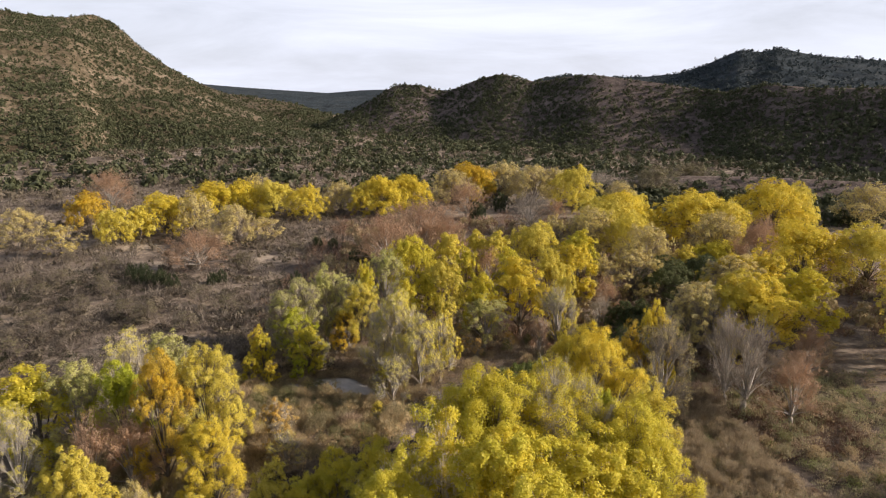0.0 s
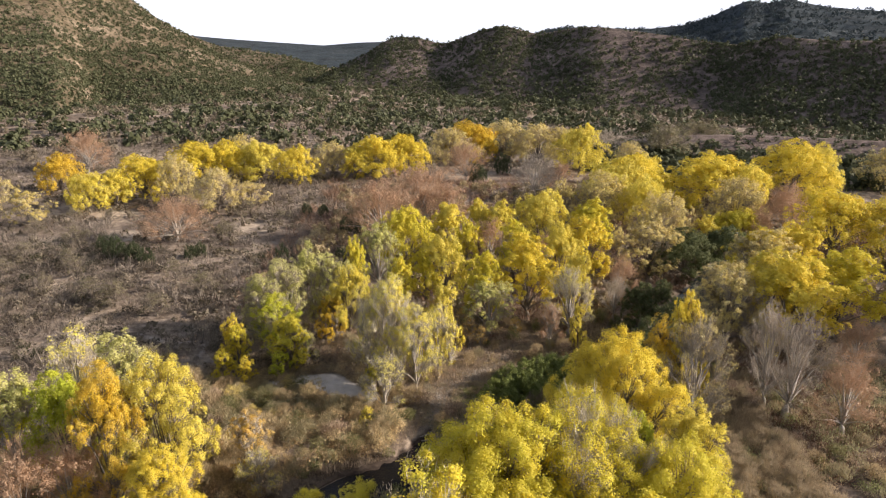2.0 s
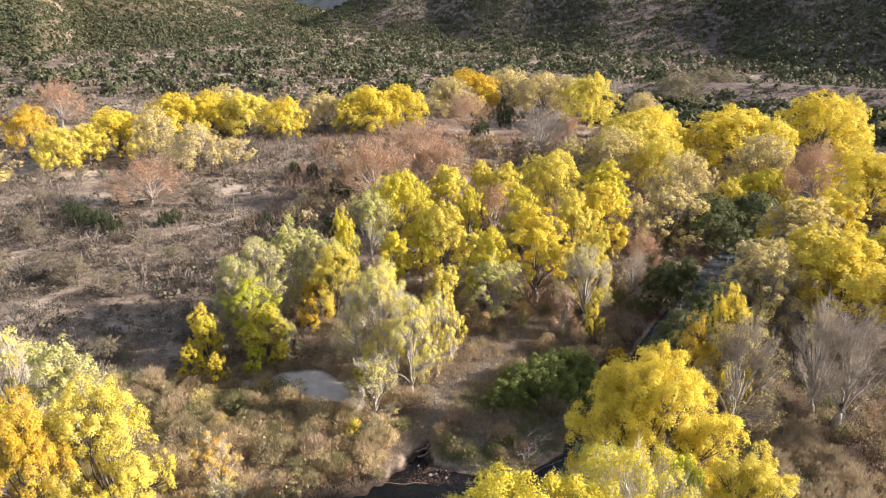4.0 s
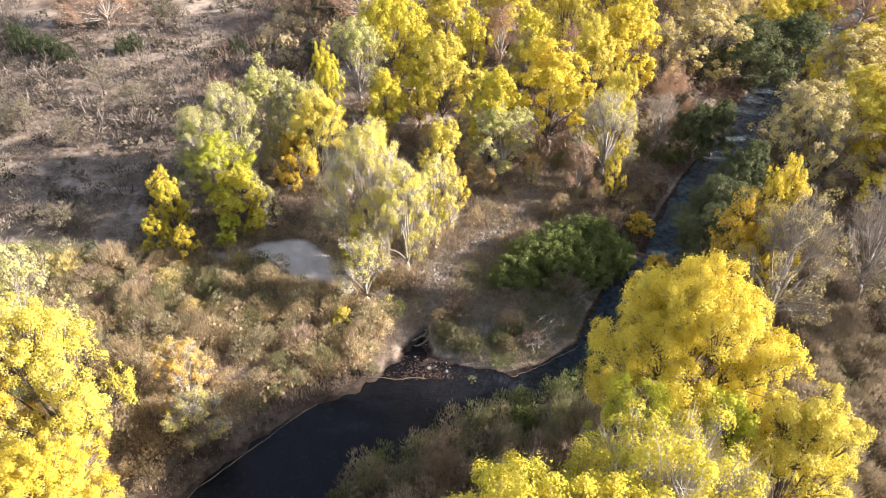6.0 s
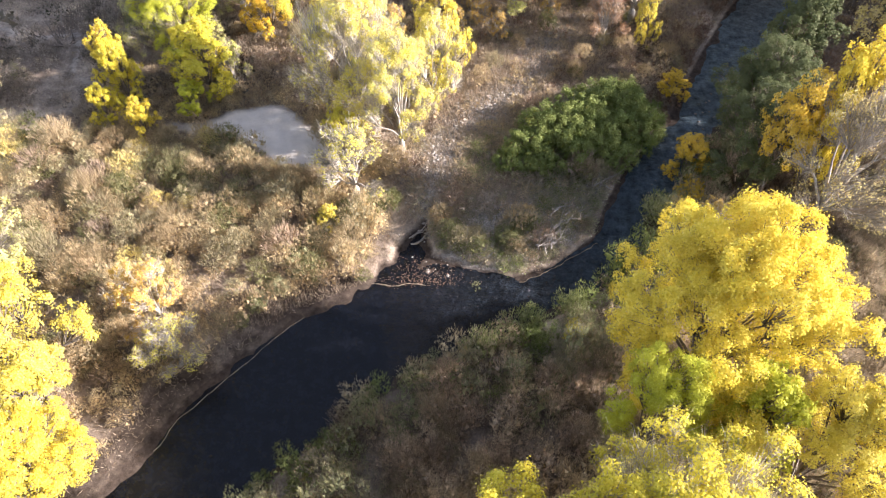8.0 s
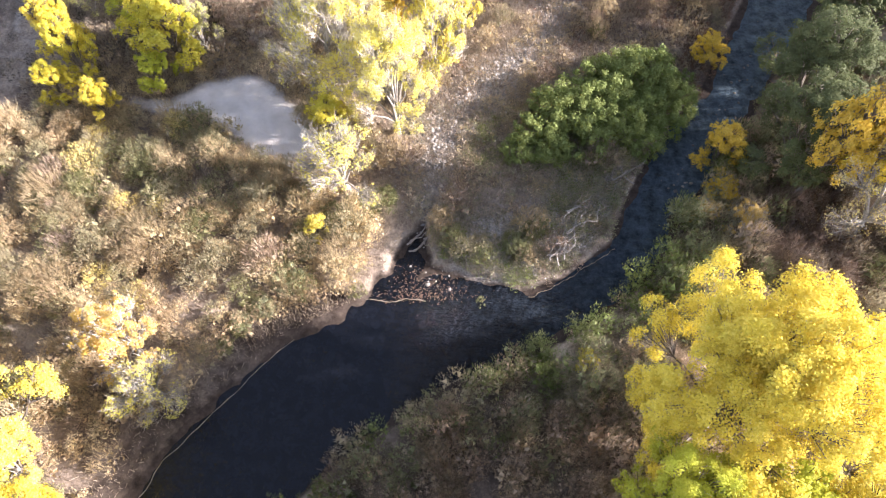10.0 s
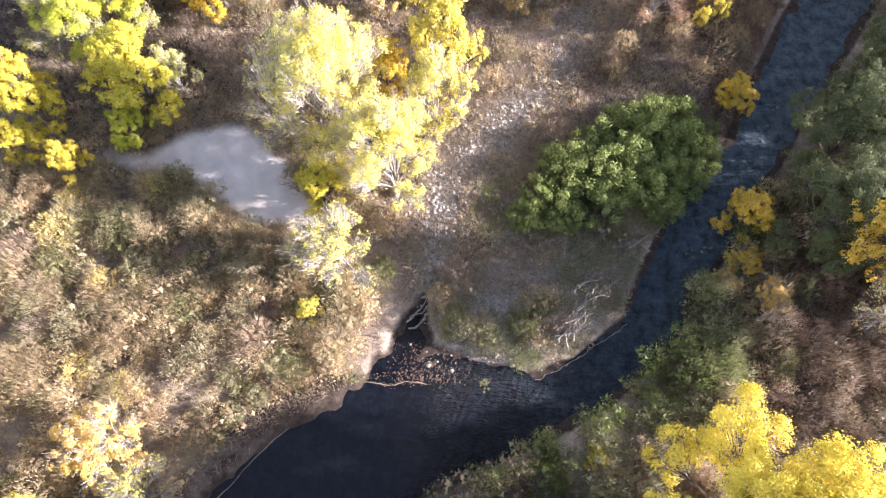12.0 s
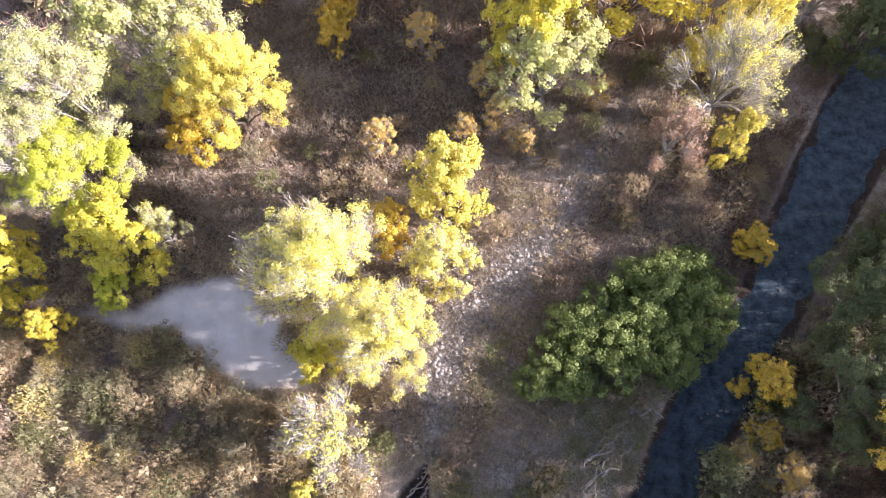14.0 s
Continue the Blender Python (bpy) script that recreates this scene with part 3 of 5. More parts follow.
def make_tree(seed, h, w, lobes, leaves, size, keep, twigs, low, near):
    """Meshes of trunk with limbs, crown and twigs for a tree of that height and width."""
    r = np.random.default_rng(seed)
    c, rad, tall = crown_plan(r, h, w, lobes, low)
    fork = np.array([r.normal(0, 0.02 * w), r.normal(0, 0.02 * w), low * h * 0.8])
    base_r = 0.024 * h
    s = np.linspace(0, 1, 6)[:, None]
    wood = [tube(fork * s + 0.15 * np.sin(3 * s) * r.normal(0, 1, 3) * [1, 1, 0] * s, np.append(base_r * (1.25 - 0.55 * s[:-1, 0]) + 0.1 * base_r * (s[:-1, 0] < 0.1) * 4, 0.004), 7)]
    tuft_c, tuft_r, tuft_v, tuft_o, tips = [], [], [], [], []
    for i in range(lobes):
        t = np.linspace(0, 1, 6 if near else 4)[:, None]
        bend = fork + (c[i] - fork) * [0.35, 0.35, 0.65]
        path = (1 - t) ** 2 * fork + 2 * t * (1 - t) * bend + t * t * c[i] + r.normal(0, 0.12, (len(t), 3)) * t
        wood.append(tube(path, base_r * ((0.34 if keep > 0.65 else 0.4) - 0.29 * t[:, 0]), 5 if near else 4))
        m = 24 if near else 16
        u, a = r.beta(2.3, 1.3, m), r.uniform(0, 2 * np.pi, m)  # each plume fans out upwards from its limb to a rounded top
        wide = rad[i] * (0.3 + 1.0 * u) * np.sqrt(1 - np.clip((u - 0.5) / 0.52, 0, 1) ** 2) * r.uniform(0.05, 1.0, m) ** 0.5
        cc = c[i] + np.stack([wide * np.cos(a), wide * np.sin(a), rad[i] * tall[i] * (1.9 * u - 0.95)], 1)
        cc[:, :2] += unit(c[i, :2] + 1e-6) * 0.22 * (cc[:, 2:] - c[i, 2])
        for p in cc:
            if near:
                t3 = np.linspace(0, 1, 2)[:, None]
                wood.append(tube(path[-2] * (1 - t3) + p * t3, np.array([0.04, 0.01]), 3))
            tips.append((path[-2], p))
        chosen = r.uniform(0, 1, m) < keep
        k = chosen.sum()
        tuft_c.append(cc[chosen])
        tuft_o.append(unit(cc[chosen] - c[i] + [0, 0, 0.7 * rad[i]]) + 0.5 * unit(c[i] - [0, 0, 0.4 * h]))
        tuft_r.append(rad[i] * r.uniform(0.22, 0.38, k))
        tuft_v.append(r.uniform(1.0, 1.5, k))
    tuft_c, tuft_r, tuft_v, tuft_o = (np.concatenate(q) for q in (tuft_c, tuft_r, tuft_v, tuft_o))
    crown = None
    if len(tuft_c) and leaves:
        share = tuft_r ** 2 * tuft_v
        pick = r.choice(len(tuft_c), leaves, p=share / share.sum())
        d = unit(r.normal(0, 1, (leaves, 3)) + 0.9 * tuft_o[pick])
        deep = np.where(r.uniform(0, 1, leaves) < 0.1, r.uniform(1.0, 1.4, leaves), r.uniform(0.3, 1.05, leaves) ** 0.5)
        p = tuft_c[pick] + d * (tuft_r[pick] * deep)[:, None] * np.stack([np.ones(leaves), np.ones(leaves), tuft_v[pick]], 1)
        crown = tri_mesh("crown", *leaf_tris(p, d * [1, 1, 0.7] + 0.5 * tuft_o[pick], size, r, 0.38))
    twig = None
    if twigs:
        tip = np.array(tips)
        pick = r.integers(0, len(tip), twigs)
        t = r.uniform(0.35, 1.05, (twigs, 1))
        p = tip[pick, 0] * (1 - t) + tip[pick, 1] * t + r.normal(0, 0.1, (twigs, 3))
        out = unit(p - [0, 0, low * h]) + [0, 0, 0.3] + r.normal(0, 0.36, (twigs, 3))
        q = p + unit(out) * (w ** 0.5 * r.uniform(0.12, 0.38, (twigs, 1)))
        twig = tri_mesh("twig_spray", *sliver_tris(p, q, np.full(twigs, 0.01 if near else 0.09 * size), r))
    return tri_mesh("trunk", *joined(wood), None, True), crown, twig


class Family:
    """Builds of a full, a half-bare and a bare tree of one size, made when first planted."""

    def __init__(self, h, w, lobes, n, size, near, base, builds=3):
        self.size, self.spec, self.builds, self.made = (h, w), (h, w, lobes, n, size, near, base), builds, {}

    def build(self, fullness, k):
        if (fullness, k) not in self.made:
            h, w, lobes, n, size, near, base = self.spec
            count, leaf, keep, twigs, low, shift = {"full": (n, size, 0.95, n // 40, 0.15, 0), "thin": (n * 5 // 10, size, 0.72, n // 4, 0.16, 10),
                                                    "high": (n * 7 // 10, size, 0.95, n // 30, 0.5, 30),
                                                    "bare": (n // 7, size * 0.85, 0.6, min(n // 4, 7500), 0.2, 20)}[fullness]
            self.made[fullness, k] = make_tree(base + shift + k, h, w, lobes, count, leaf, keep, twigs, low, near)
        return self.made[fullness, k]


GRAND_TREES, NEAR_TREES = Family(15.0, 10.5, 30, 200000, 0.084, True, 100, 2), Family(12.0, 6.5, 19, 60000, 0.08, True, 150)
SLIM_TREES, FRONT_TREES = Family(7.0, 4.0, 13, 17000, 0.096, True, 250), Family(16.0, 7.5, 22, 64000, 0.105, False, 500)
MID_TREES = Family(11.0, 6.5, 18, 24000, 0.14, False, 200)
FAR_TREES, WIDE_TREES = Family(11.0, 7.0, 17, 13000, 0.205, False, 300), Family(12.0, 14.0, 34, 24000, 0.24, False, 400)
KINDS = {
    "G": ("cottonwood_tree", "full", "cottonwood in bright golden autumn leaf", "cottonwood"),
    "Y": ("cottonwood_tree", "full", "cottonwood in clear yellow autumn leaf", "cottonwood"),
    "V": ("cottonwood_tree", "full", "cottonwood turning from green to yellow", "cottonwood"),
    "L": ("cottonwood_tree", "full", "cottonwood still in bright lime-green leaf", "cottonwood"),
    "P": ("cottonwood_tree", "thin", "pale green cottonwood with thinning leaves", "cottonwood"),
    "C": ("cottonwood_tree", "thin", "straw-yellow cottonwood that has lost many leaves", "cottonwood"),
    "N": ("cottonwood_tree", "thin", "pale yellow cottonwood with white bare branches", "cottonwood"),
    "O": ("cottonwood_tree", "full", "small cottonwood in deep orange-gold leaf", "cottonwood"),
    "R": ("sycamore_tree", "bare", "rust-brown sycamore with pale limbs, nearly bare", "sycamore"),
    "B": ("bare_tree", "bare", "grey leafless tree with fine upright twigs", "tree"),
    "D": ("willow_tree", "full", "dark green willow at the water's edge", "willow"),
    "M": ("mesquite_tree", "bare", "small bare grey mesquite on the dry terrace", "mesquite"),
    "W": ("cottonwood_tree", "bare", "white-branched cottonwood with only a few pale leaves", "cottonwood"),
    "A": ("cottonwood_tree", "high", "slender cottonwood with an orange-gold crown on a bare trunk", "cottonwood"),
    "U": ("cottonwood_tree", "thin", "yellow-green cottonwood with pale twigs showing through", "cottonwood"),
    "H": ("cottonwood_tree", "bare", "half-bare cottonwood with grey twigs and last yellow leaves", "cottonwood"),
    "T": ("sapling", "thin", "small orange-tan sapling among pale twigs", "sapling"),
    "S": ("willow_tree", "thin", "grey-green willow at the foot of the hills", "willow"),
}
turn = np.random.default_rng(11)


def plant(x, y, h, w, kind, group, close):
    name, fullness, label, category = KINDS[kind]
    fam = (None, GRAND_TREES if w > 8.4 else (NEAR_TREES if w > 5 else SLIM_TREES), FRONT_TREES if y < 54 else MID_TREES, WIDE_TREES if w > 10 else FAR_TREES)[close]
    trunk, crown, twig = fam.build(fullness, int(turn.integers(0, fam.builds)))
    fh, fw = fam.size
    tree = tagged(new(name), label, category, group)
    tree.matrix_basis = pose(x, y, float(ground_z(x, y)) - 0.08, 0, 0, turn.uniform(0, 360)) @ Matrix.Diagonal((w / fw, w / fw, h / fh, 1))
    part("trunk", trunk, tree, PALE_BARK if kind in "RBNPWTUH" else BARK)
    if crown and kind != "B":
        part("crown", crown, tree, LEAF[{"W": "N", "M": "S", "H": "C", "A": "O", "U": "V"}.get(kind, kind)])
    if twig:
        part("twig_spray", twig, tree, WHITE_TWIG if kind in "WTNU" else FIELD_TWIG if kind == "M" else BROWN_TWIG if kind in "DO" else (LEAF["R"] if kind == "R" else TWIG))["kind"] = "stuff"
    return tree


far_left = [
    (-99.2, 158.8, 9, 12.7, "C"),
    (-84.0, 148.2, 8, 9.2, "C"),
    (-98.5, 202.5, 13, 15.4, "R"),
    (-78.0, 161.2, 9, 10.2, "Y"),
    (-94.0, 179.9, 10, 11.4, "O"),
    (-74.1, 165.4, 9, 8.4, "Y"),
    (-70.1, 172.8, 11, 15.5, "G"),
    (-63.0, 172.8, 11, 11.6, "C"),
    (-64.5, 193.3, 11, 17.6, "G"),
    (-57.7, 195.8, 11, 12.8, "G"),
    (-54.6, 202.5, 12, 13.6, "C"),
    (-48.1, 195.8, 11, 15.2, "Y"),
    (-50.5, 163.5, 10, 13.4, "C"),
    (-39.1, 194.8, 10, 11.9, "G"),
    (-30.8, 203.9, 10, 13.7, "C"),
    (-43.7, 167.5, 6, 9.0, "C"),
]
far_centre = [
    (-18.6, 202.5, 12, 16.3, "G"),
    (-10.4, 205.5, 12, 15.6, "G"),
    (-23.7, 199.9, 10, 8.8, "Y"),
    (2.9, 224.9, 12, 17.7, "C"),
    (9.6, 231.7, 13, 18.1, "O"),
    (20.6, 237.7, 13, 20.5, "C"),
    (30.2, 229.8, 13, 18.0, "C"),
    (37.6, 228.5, 12, 14.2, "C"),
    (11.1, 234.6, 11, 13.6, "G"),
    (39.8, 210.6, 14, 16.4, "Y"),
    (50.4, 194.2, 12, 12.3, "C"),
    (49.0, 175.9, 11, 11.1, "Y"),
    (74.4, 242.2, 11, 20.8, "S"),
    (55.1, 244.2, 10, 19.0, "B"),
    (97.0, 275.6, 9, 23.2, "S"),
]
far_right = [
    (38.2, 159.1, 12, 19.4, "Y"),
    (60.7, 163.4, 13, 23.9, "G"),
    (66.4, 159.1, 12, 10.1, "Y"),
    (84.3, 175.1, 14, 20.3, "G"),
    (93.1, 179.7, 13, 11.4, "Y"),
    (117.4, 187.8, 12, 20.0, "C"),
    (69.1, 127.7, 12, 17.3, "G"),
    (79.1, 124.8, 12, 14.9, "Y"),
    (32.7, 150.1, 11, 14.8, "C"),
    (41.8, 165.5, 12, 19.4, "G"),
    (39.9, 144.5, 11, 10.9, "Y"),
    (40.0, 132.5, 11, 11.0, "C"),
    (33.3, 116.7, 10, 9.6, "C"),
    (58.4, 145.1, 12, 13.3, "C"),
    (46.8, 129.7, 8, 5.4, "Y"),
    (56.4, 139.3, 7, 10.6, "V"),
    (76.9, 152.6, 10, 9.1, "G"),
]
sycamores = [
    (-4.9, 152.3, 13, 20.0, "R"),
    (-11.8, 137.2, 12, 15.5, "R"),
    (1.4, 148.9, 9, 9.5, "R"),
    (22.6, 176.1, 12, 16.0, "B"),
    (6.6, 196.9, 12, 14.3, "R"),
    (-50.4, 137.7, 9, 15.6, "R"),
    (67.0, 142.8, 12, 10.6, "R"),
    (59.9, 137.9, 9, 8.1, "R"),
    (65.9, 139.4, 10, 9.3, "R"),
    (7.8, 120.2, 9, 6.9, "R"),
    (25.4, 103.8, 8, 5.9, "R"),
    (17.1, 118.9, 7, 5.0, "R"),
    (-3.3, 150.4, 9, 10.2, "R"),
    (28.9, 177.6, 9, 9.2, "R"),
]
grove_back = [
    (-9.2, 109.1, 11, 7.0, "P"),
    (-5.9, 118.4, 11, 10.6, "V"),
    (0.9, 121.9, 11, 7.9, "Y"),
    (0.4, 104.5, 10.5, 7.0, "Y"),
    (3.8, 113.9, 10, 5.2, "V"),
    (6.3, 125.0, 11, 5.4, "Y"),
    (9.8, 123.7, 11, 7.0, "Y"),
    (16.9, 127.5, 12, 11.5, "Y"),
    (11.1, 114.2, 10, 6.0, "V"),
    (24.3, 149.3, 10, 5.6, "C"),
    (11.4, 98.9, 12, 9.2, "G"),
    (17.6, 109.1, 11, 6.9, "Y"),
    (22.0, 113.5, 11, 8.8, "G"),
    (25.4, 125.3, 11, 9.2, "V"),
    (-2.3, 103.8, 8, 5.0, "V"),
    (-5.7, 101.0, 8, 4.5, "V"),
]
grove_front = [
    (5.3, 95.9, 10.5, 6.0, "V"),
    (5.9, 93.6, 8, 7.4, "P"),
    (17.6, 95.8, 11, 4.2, "Y"),
    (16.0, 92.3, 10, 6.9, "W"),
    (27.7, 115.0, 9, 5.6, "C"),
    (45.1, 106.3, 11, 8.2, "G"),
    (51.4, 108.1, 11, 9.6, "G"),
    (34.8, 89.4, 11, 7.7, "C"),
    (41.9, 94.6, 11, 9.0, "Y"),
    (42.2, 89.1, 11, 7.7, "G"),
    (10.3, 113.8, 9, 5.6, "B"),
    (23.3, 99.2, 7, 4.9, "B"),
]
river_green = [
    (20.9, 75.2, 8.8, 7.0, "D"),
    (22.4, 79.4, 8.6, 6.8, "D"),
    (24.6, 82.4, 6.5, 5.0, "D"),
    (17.2, 75.9, 4.6, 3.2, "O"),
    (39.0, 118.0, 8, 12.7, "D"),
    (46.5, 121.6, 9, 12.0, "D"),
    (26.0, 96.7, 7, 5.5, "D"),
    (29.5, 99.2, 7, 4.9, "D"),
    (26.3, 84.7, 9, 5.9, "D"),
]
pale_stand = [
    (-16.5, 93.8, 12, 6.5, "P"),
    (-19.2, 90.5, 11, 7.0, "P"),
    (-21.0, 87.8, 10, 6.1, "P"),
    (-13.5, 93.9, 11, 5.9, "P"),
    (-11.7, 100.6, 11, 3.8, "V"),
    (-11.5, 91.6, 10.2, 5.8, "Y"),
    (-19.6, 87.2, 8.0, 6.0, "L"),
    (-22.6, 81.8, 6.2, 3.0, "V"),
    (-17.4, 84.0, 6.4, 5.0, "V"),
    (-23.6, 83.4, 6.6, 3.2, "G"),
    (-21.2, 79.4, 3.6, 2.4, "G"),
    (-24.0, 80.4, 3.8, 2.6, "V"),
    (-18.0, 81.4, 3.4, 2.8, "L"),
    (-15.6, 84.6, 4.6, 2.6, "P"),
    (-13.6, 90.6, 6.5, 4.4, "O"),
]
near_one = [
    (-8.2, 81.0, 10.4, 4.6, "W"),
    (-5.7, 81.0, 12.4, 6.6, "N"),
    (-2.8, 77.9, 10.6, 5.6, "N"),
    (-5.8, 73.7, 6.8, 5.0, "W"),
    (-6.7, 77.4, 4.4, 3.0, "V"),
    (0.3, 85.6, 10.4, 4.6, "Y"),
    (-0.4, 81.6, 9.2, 4.2, "N"),
    (-3.2, 84.4, 6, 3.0, "O"),
    (13.4, 59.4, 15.2, 10.6, "G"),
    (13.3, 89.6, 6.2, 4.0, "R"),
    (16.6, 89.5, 6.2, 2.4, "Y"),
    (18.0, 84.2, 2.4, 2.6, "O"),
    (20.9, 72.8, 11.6, 4.2, "A"),
    (15.7, 72.3, 2.0, 2.2, "T"),
    (18.0, 71.2, 2.4, 2.6, "T"),
    (17.0, 73.4, 2.2, 2.2, "O"),
    (7.8, 63.0, 1.8, 1.5, "Y"),
]
near_two = [
    (23.6, 73.1, 13.5, 4.2, "G"),
    (23.8, 70.4, 12.4, 7.4, "H"),
    (32.5, 74.0, 12.5, 6.5, "B"),
    (10.0, 55.6, 11.0, 5.4, "L"),
    (13.6, 54.6, 11.4, 4.8, "L"),
    (17.2, 53.6, 12.6, 6.6, "Y"),
    (3.0, 45.6, 16.5, 11.3, "V"),
    (8.3, 47.4, 16.5, 11.7, "U"),
    (13.2, 44.6, 14.5, 10.5, "V"),
    (-0.8, 39.8, 16.5, 8.8, "U"),
    (3.7, 36.1, 17, 9.6, "V"),
    (9.6, 37.7, 15.5, 10.0, "V"),
    (-3.0, 35.0, 15.5, 6.4, "V"),
    (5.0, 31.5, 16.5, 7.9, "V"),
]
near_left = [
    (-16.6, 63.8, 6.2, 4.2, "T"),
    (-15.4, 61.4, 4.2, 4.4, "W"),
    (-21.4, 57.6, 6, 4.4, "N"),
    (-7.2, 70.7, 2.8, 1.5, "Y"),
    (-21.3, 58.5, 13.8, 7.4, "Y"),
    (-24.8, 56.8, 13.6, 6.4, "O"),
    (-27.7, 66.4, 11.8, 7.0, "P"),
    (-33.9, 69.1, 11, 7.7, "W"),
    (-35.0, 61.5, 11, 7.6, "P"),
    (-39.2, 61.3, 10, 10.2, "V"),
    (-19.8, 53.4, 10.0, 6.4, "G"),
    (-27.9, 56.0, 9, 7.0, "R"),
    (-30.4, 54.2, 9, 5.1, "R"),
    (-27.0, 45.6, 11.4, 6.0, "Y"),
    (-20.1, 40.2, 12, 4.4, "C"),
    (-36.8, 53.9, 10, 5.5, "W"),
    (-4.8, 46.8, 11, 5.6, "V"),
    (-30.6, 60.8, 11, 6.0, "L"),
    (-8.4, 48.5, 9, 5.6, "V"),
    (-13.2, 48.0, 9, 4.4, "Y"),
    (-17.7, 43.0, 9, 5.4, "Y"),
    (-10.3, 47.0, 8, 5.5, "V"),
]
right_side = [
    (37.8, 69.1, 9, 6.9, "R"),
    (45.7, 81.0, 8, 5.4, "R"),
    (45.1, 104.0, 11, 12.3, "C"),
    (42.2, 88.2, 12, 11.5, "G"),
    (49.8, 92.8, 12, 11.0, "V"),
    (35.6, 94.2, 10, 9.2, "C"),
    (33.9, 72.4, 12, 8.7, "B"),
    (37.4, 90.5, 9, 7.9, "B"),
]
# unseen trees added beyond the right of the view to throw shade leftwards
right_casters = [
    (59.5, 81.5, 17.0, 11.0, "Y"),
    (67.0, 87.0, 17.0, 11.0, "G"),
    (75.0, 93.0, 16.0, 11.0, "C"),
    (60.0, 52.0, 12.0, 8.0, "V"),
    (52.0, 46.0, 12.5, 8.0, "G"),
    (80.0, 96.0, 13.5, 10.0, "Y"),
    (88.0, 104.0, 14.0, 12.0, "G"),
    (98.0, 114.0, 14.0, 12.0, "Y"),
]
saplings = [
    (-3.7, 90.4, 3.6, 2.4, "T"),
    (-1.2, 97.1, 4.0, 2.7, "T"),
    (3.3, 92.1, 3.2, 2.1, "T"),
    (2.7, 94.2, 3.6, 2.4, "T"),
    (4.8, 90.3, 3.0, 1.9, "T"),
    (-6.6, 97.4, 3.6, 2.4, "O"),
    (9.4, 93.6, 2.8, 1.8, "T"),
    (-6.3, 99.0, 3.6, 2.4, "O"),
    (15.3, 95.6, 3.6, 2.4, "Y"),
    (1.3, 91.1, 3.0, 1.9, "T"),
]
mesquite_field_one = [
    (-77.3, 120.5, 2.9, 4.0, "M"),
    (-71.1, 124.2, 3.9, 4.5, "M"),
    (-70.7, 116.9, 2.9, 4.3, "M"),
    (-61.9, 120.5, 3.5, 3.9, "M"),
    (-58.3, 107.3, 3.8, 3.8, "M"),
    (-47.3, 103.0, 3.3, 4.4, "M"),
    (-38.8, 99.1, 3.4, 4.5, "M"),
    (-35.3, 107.3, 3.8, 5.1, "M"),
    (-63.3, 101.7, 3.2, 4.6, "M"),
    (-58.3, 87.7, 3.8, 4.1, "M"),
    (-67.6, 137.0, 2.8, 5.2, "M"),
    (-69.7, 152.5, 3.2, 4.1, "M"),
    (-56.9, 139.4, 4.0, 4.5, "M"),
    (-42.1, 137.0, 3.5, 4.8, "M"),
    (-33.8, 152.5, 2.8, 4.7, "M"),
]
mesquite_field_two = [
    (-29.8, 158.5, 3.3, 3.7, "M"),
    (-41.7, 158.5, 3.7, 5.1, "M"),
    (-77.4, 152.5, 3.1, 4.6, "M"),
    (-94.5, 155.5, 3.2, 4.8, "M"),
    (-79.4, 141.8, 3.8, 3.9, "M"),
    (-46.3, 103.4, 4.0, 4.7, "M"),
    (-50.6, 105.0, 3.8, 4.9, "M"),
    (-24.2, 129.0, 3.4, 4.8, "M"),
    (-22.7, 132.5, 4.0, 3.8, "M"),
    (-39.9, 137.4, 4.0, 4.2, "M"),
    (-58.4, 116.2, 3.5, 3.8, "M"),
    (-68.8, 136.0, 3.8, 4.1, "M"),
    (-41.3, 113.1, 4.0, 4.0, "M"),
    (-22.7, 184.7, 3.6, 4.2, "M"),
    (-36.7, 190.6, 3.7, 3.9, "M"),
    (-33.1, 83.1, 3.1, 4.8, "M"),
]


STANDS = [(far_left, "far left trees"), (far_centre, "far centre trees"), (far_right, "far right trees"), (sycamores, "sycamores trees"), (grove_back, "grove back trees"), (grove_front, "grove front trees"), (river_green, "river green trees"), (pale_stand, "pale stand trees"), (near_one, "near trees"), (near_two, "near trees"), (near_left, "near left trees"), (right_side, "right side trees"), (right_casters, "right edge trees"), (saplings, "saplings trees"), (mesquite_field_one, "mesquite field trees"), (mesquite_field_two, "mesquite field trees")]
for stand, group in STANDS:
    for x, y, h, w, kind in stand:
        plant(x, y, h, w, kind, group, 1 if 43 < y < 93 and abs(x) < 26 and kind != "M" else (2 if y < 112 and kind != "M" else 3))


# ---- shrubs and grass ----
def dome(r, n, leaf, size):
    """Leaf triangles of a shrub one metre across and 0.8 m high, in clumps."""
    k = 12
    c = unit(r.normal(0, 1, (k, 3)) + [0, 0, 0.5]) * [0.33, 0.33, 0.4]
    c[:, 2] = np.abs(c[:, 2]) + 0.12
    pick = r.integers(0, k, n)
    d = unit(r.normal(0, 1, (n, 3)))
    p = c[pick] + d * (r.uniform(0.3, 1, n) ** 0.5 * 0.19)[:, None]
    p[:, 2] = np.abs(p[:, 2])
    return leaf_tris(p, d + [0, 0, 0.4], size, r, 0.3)


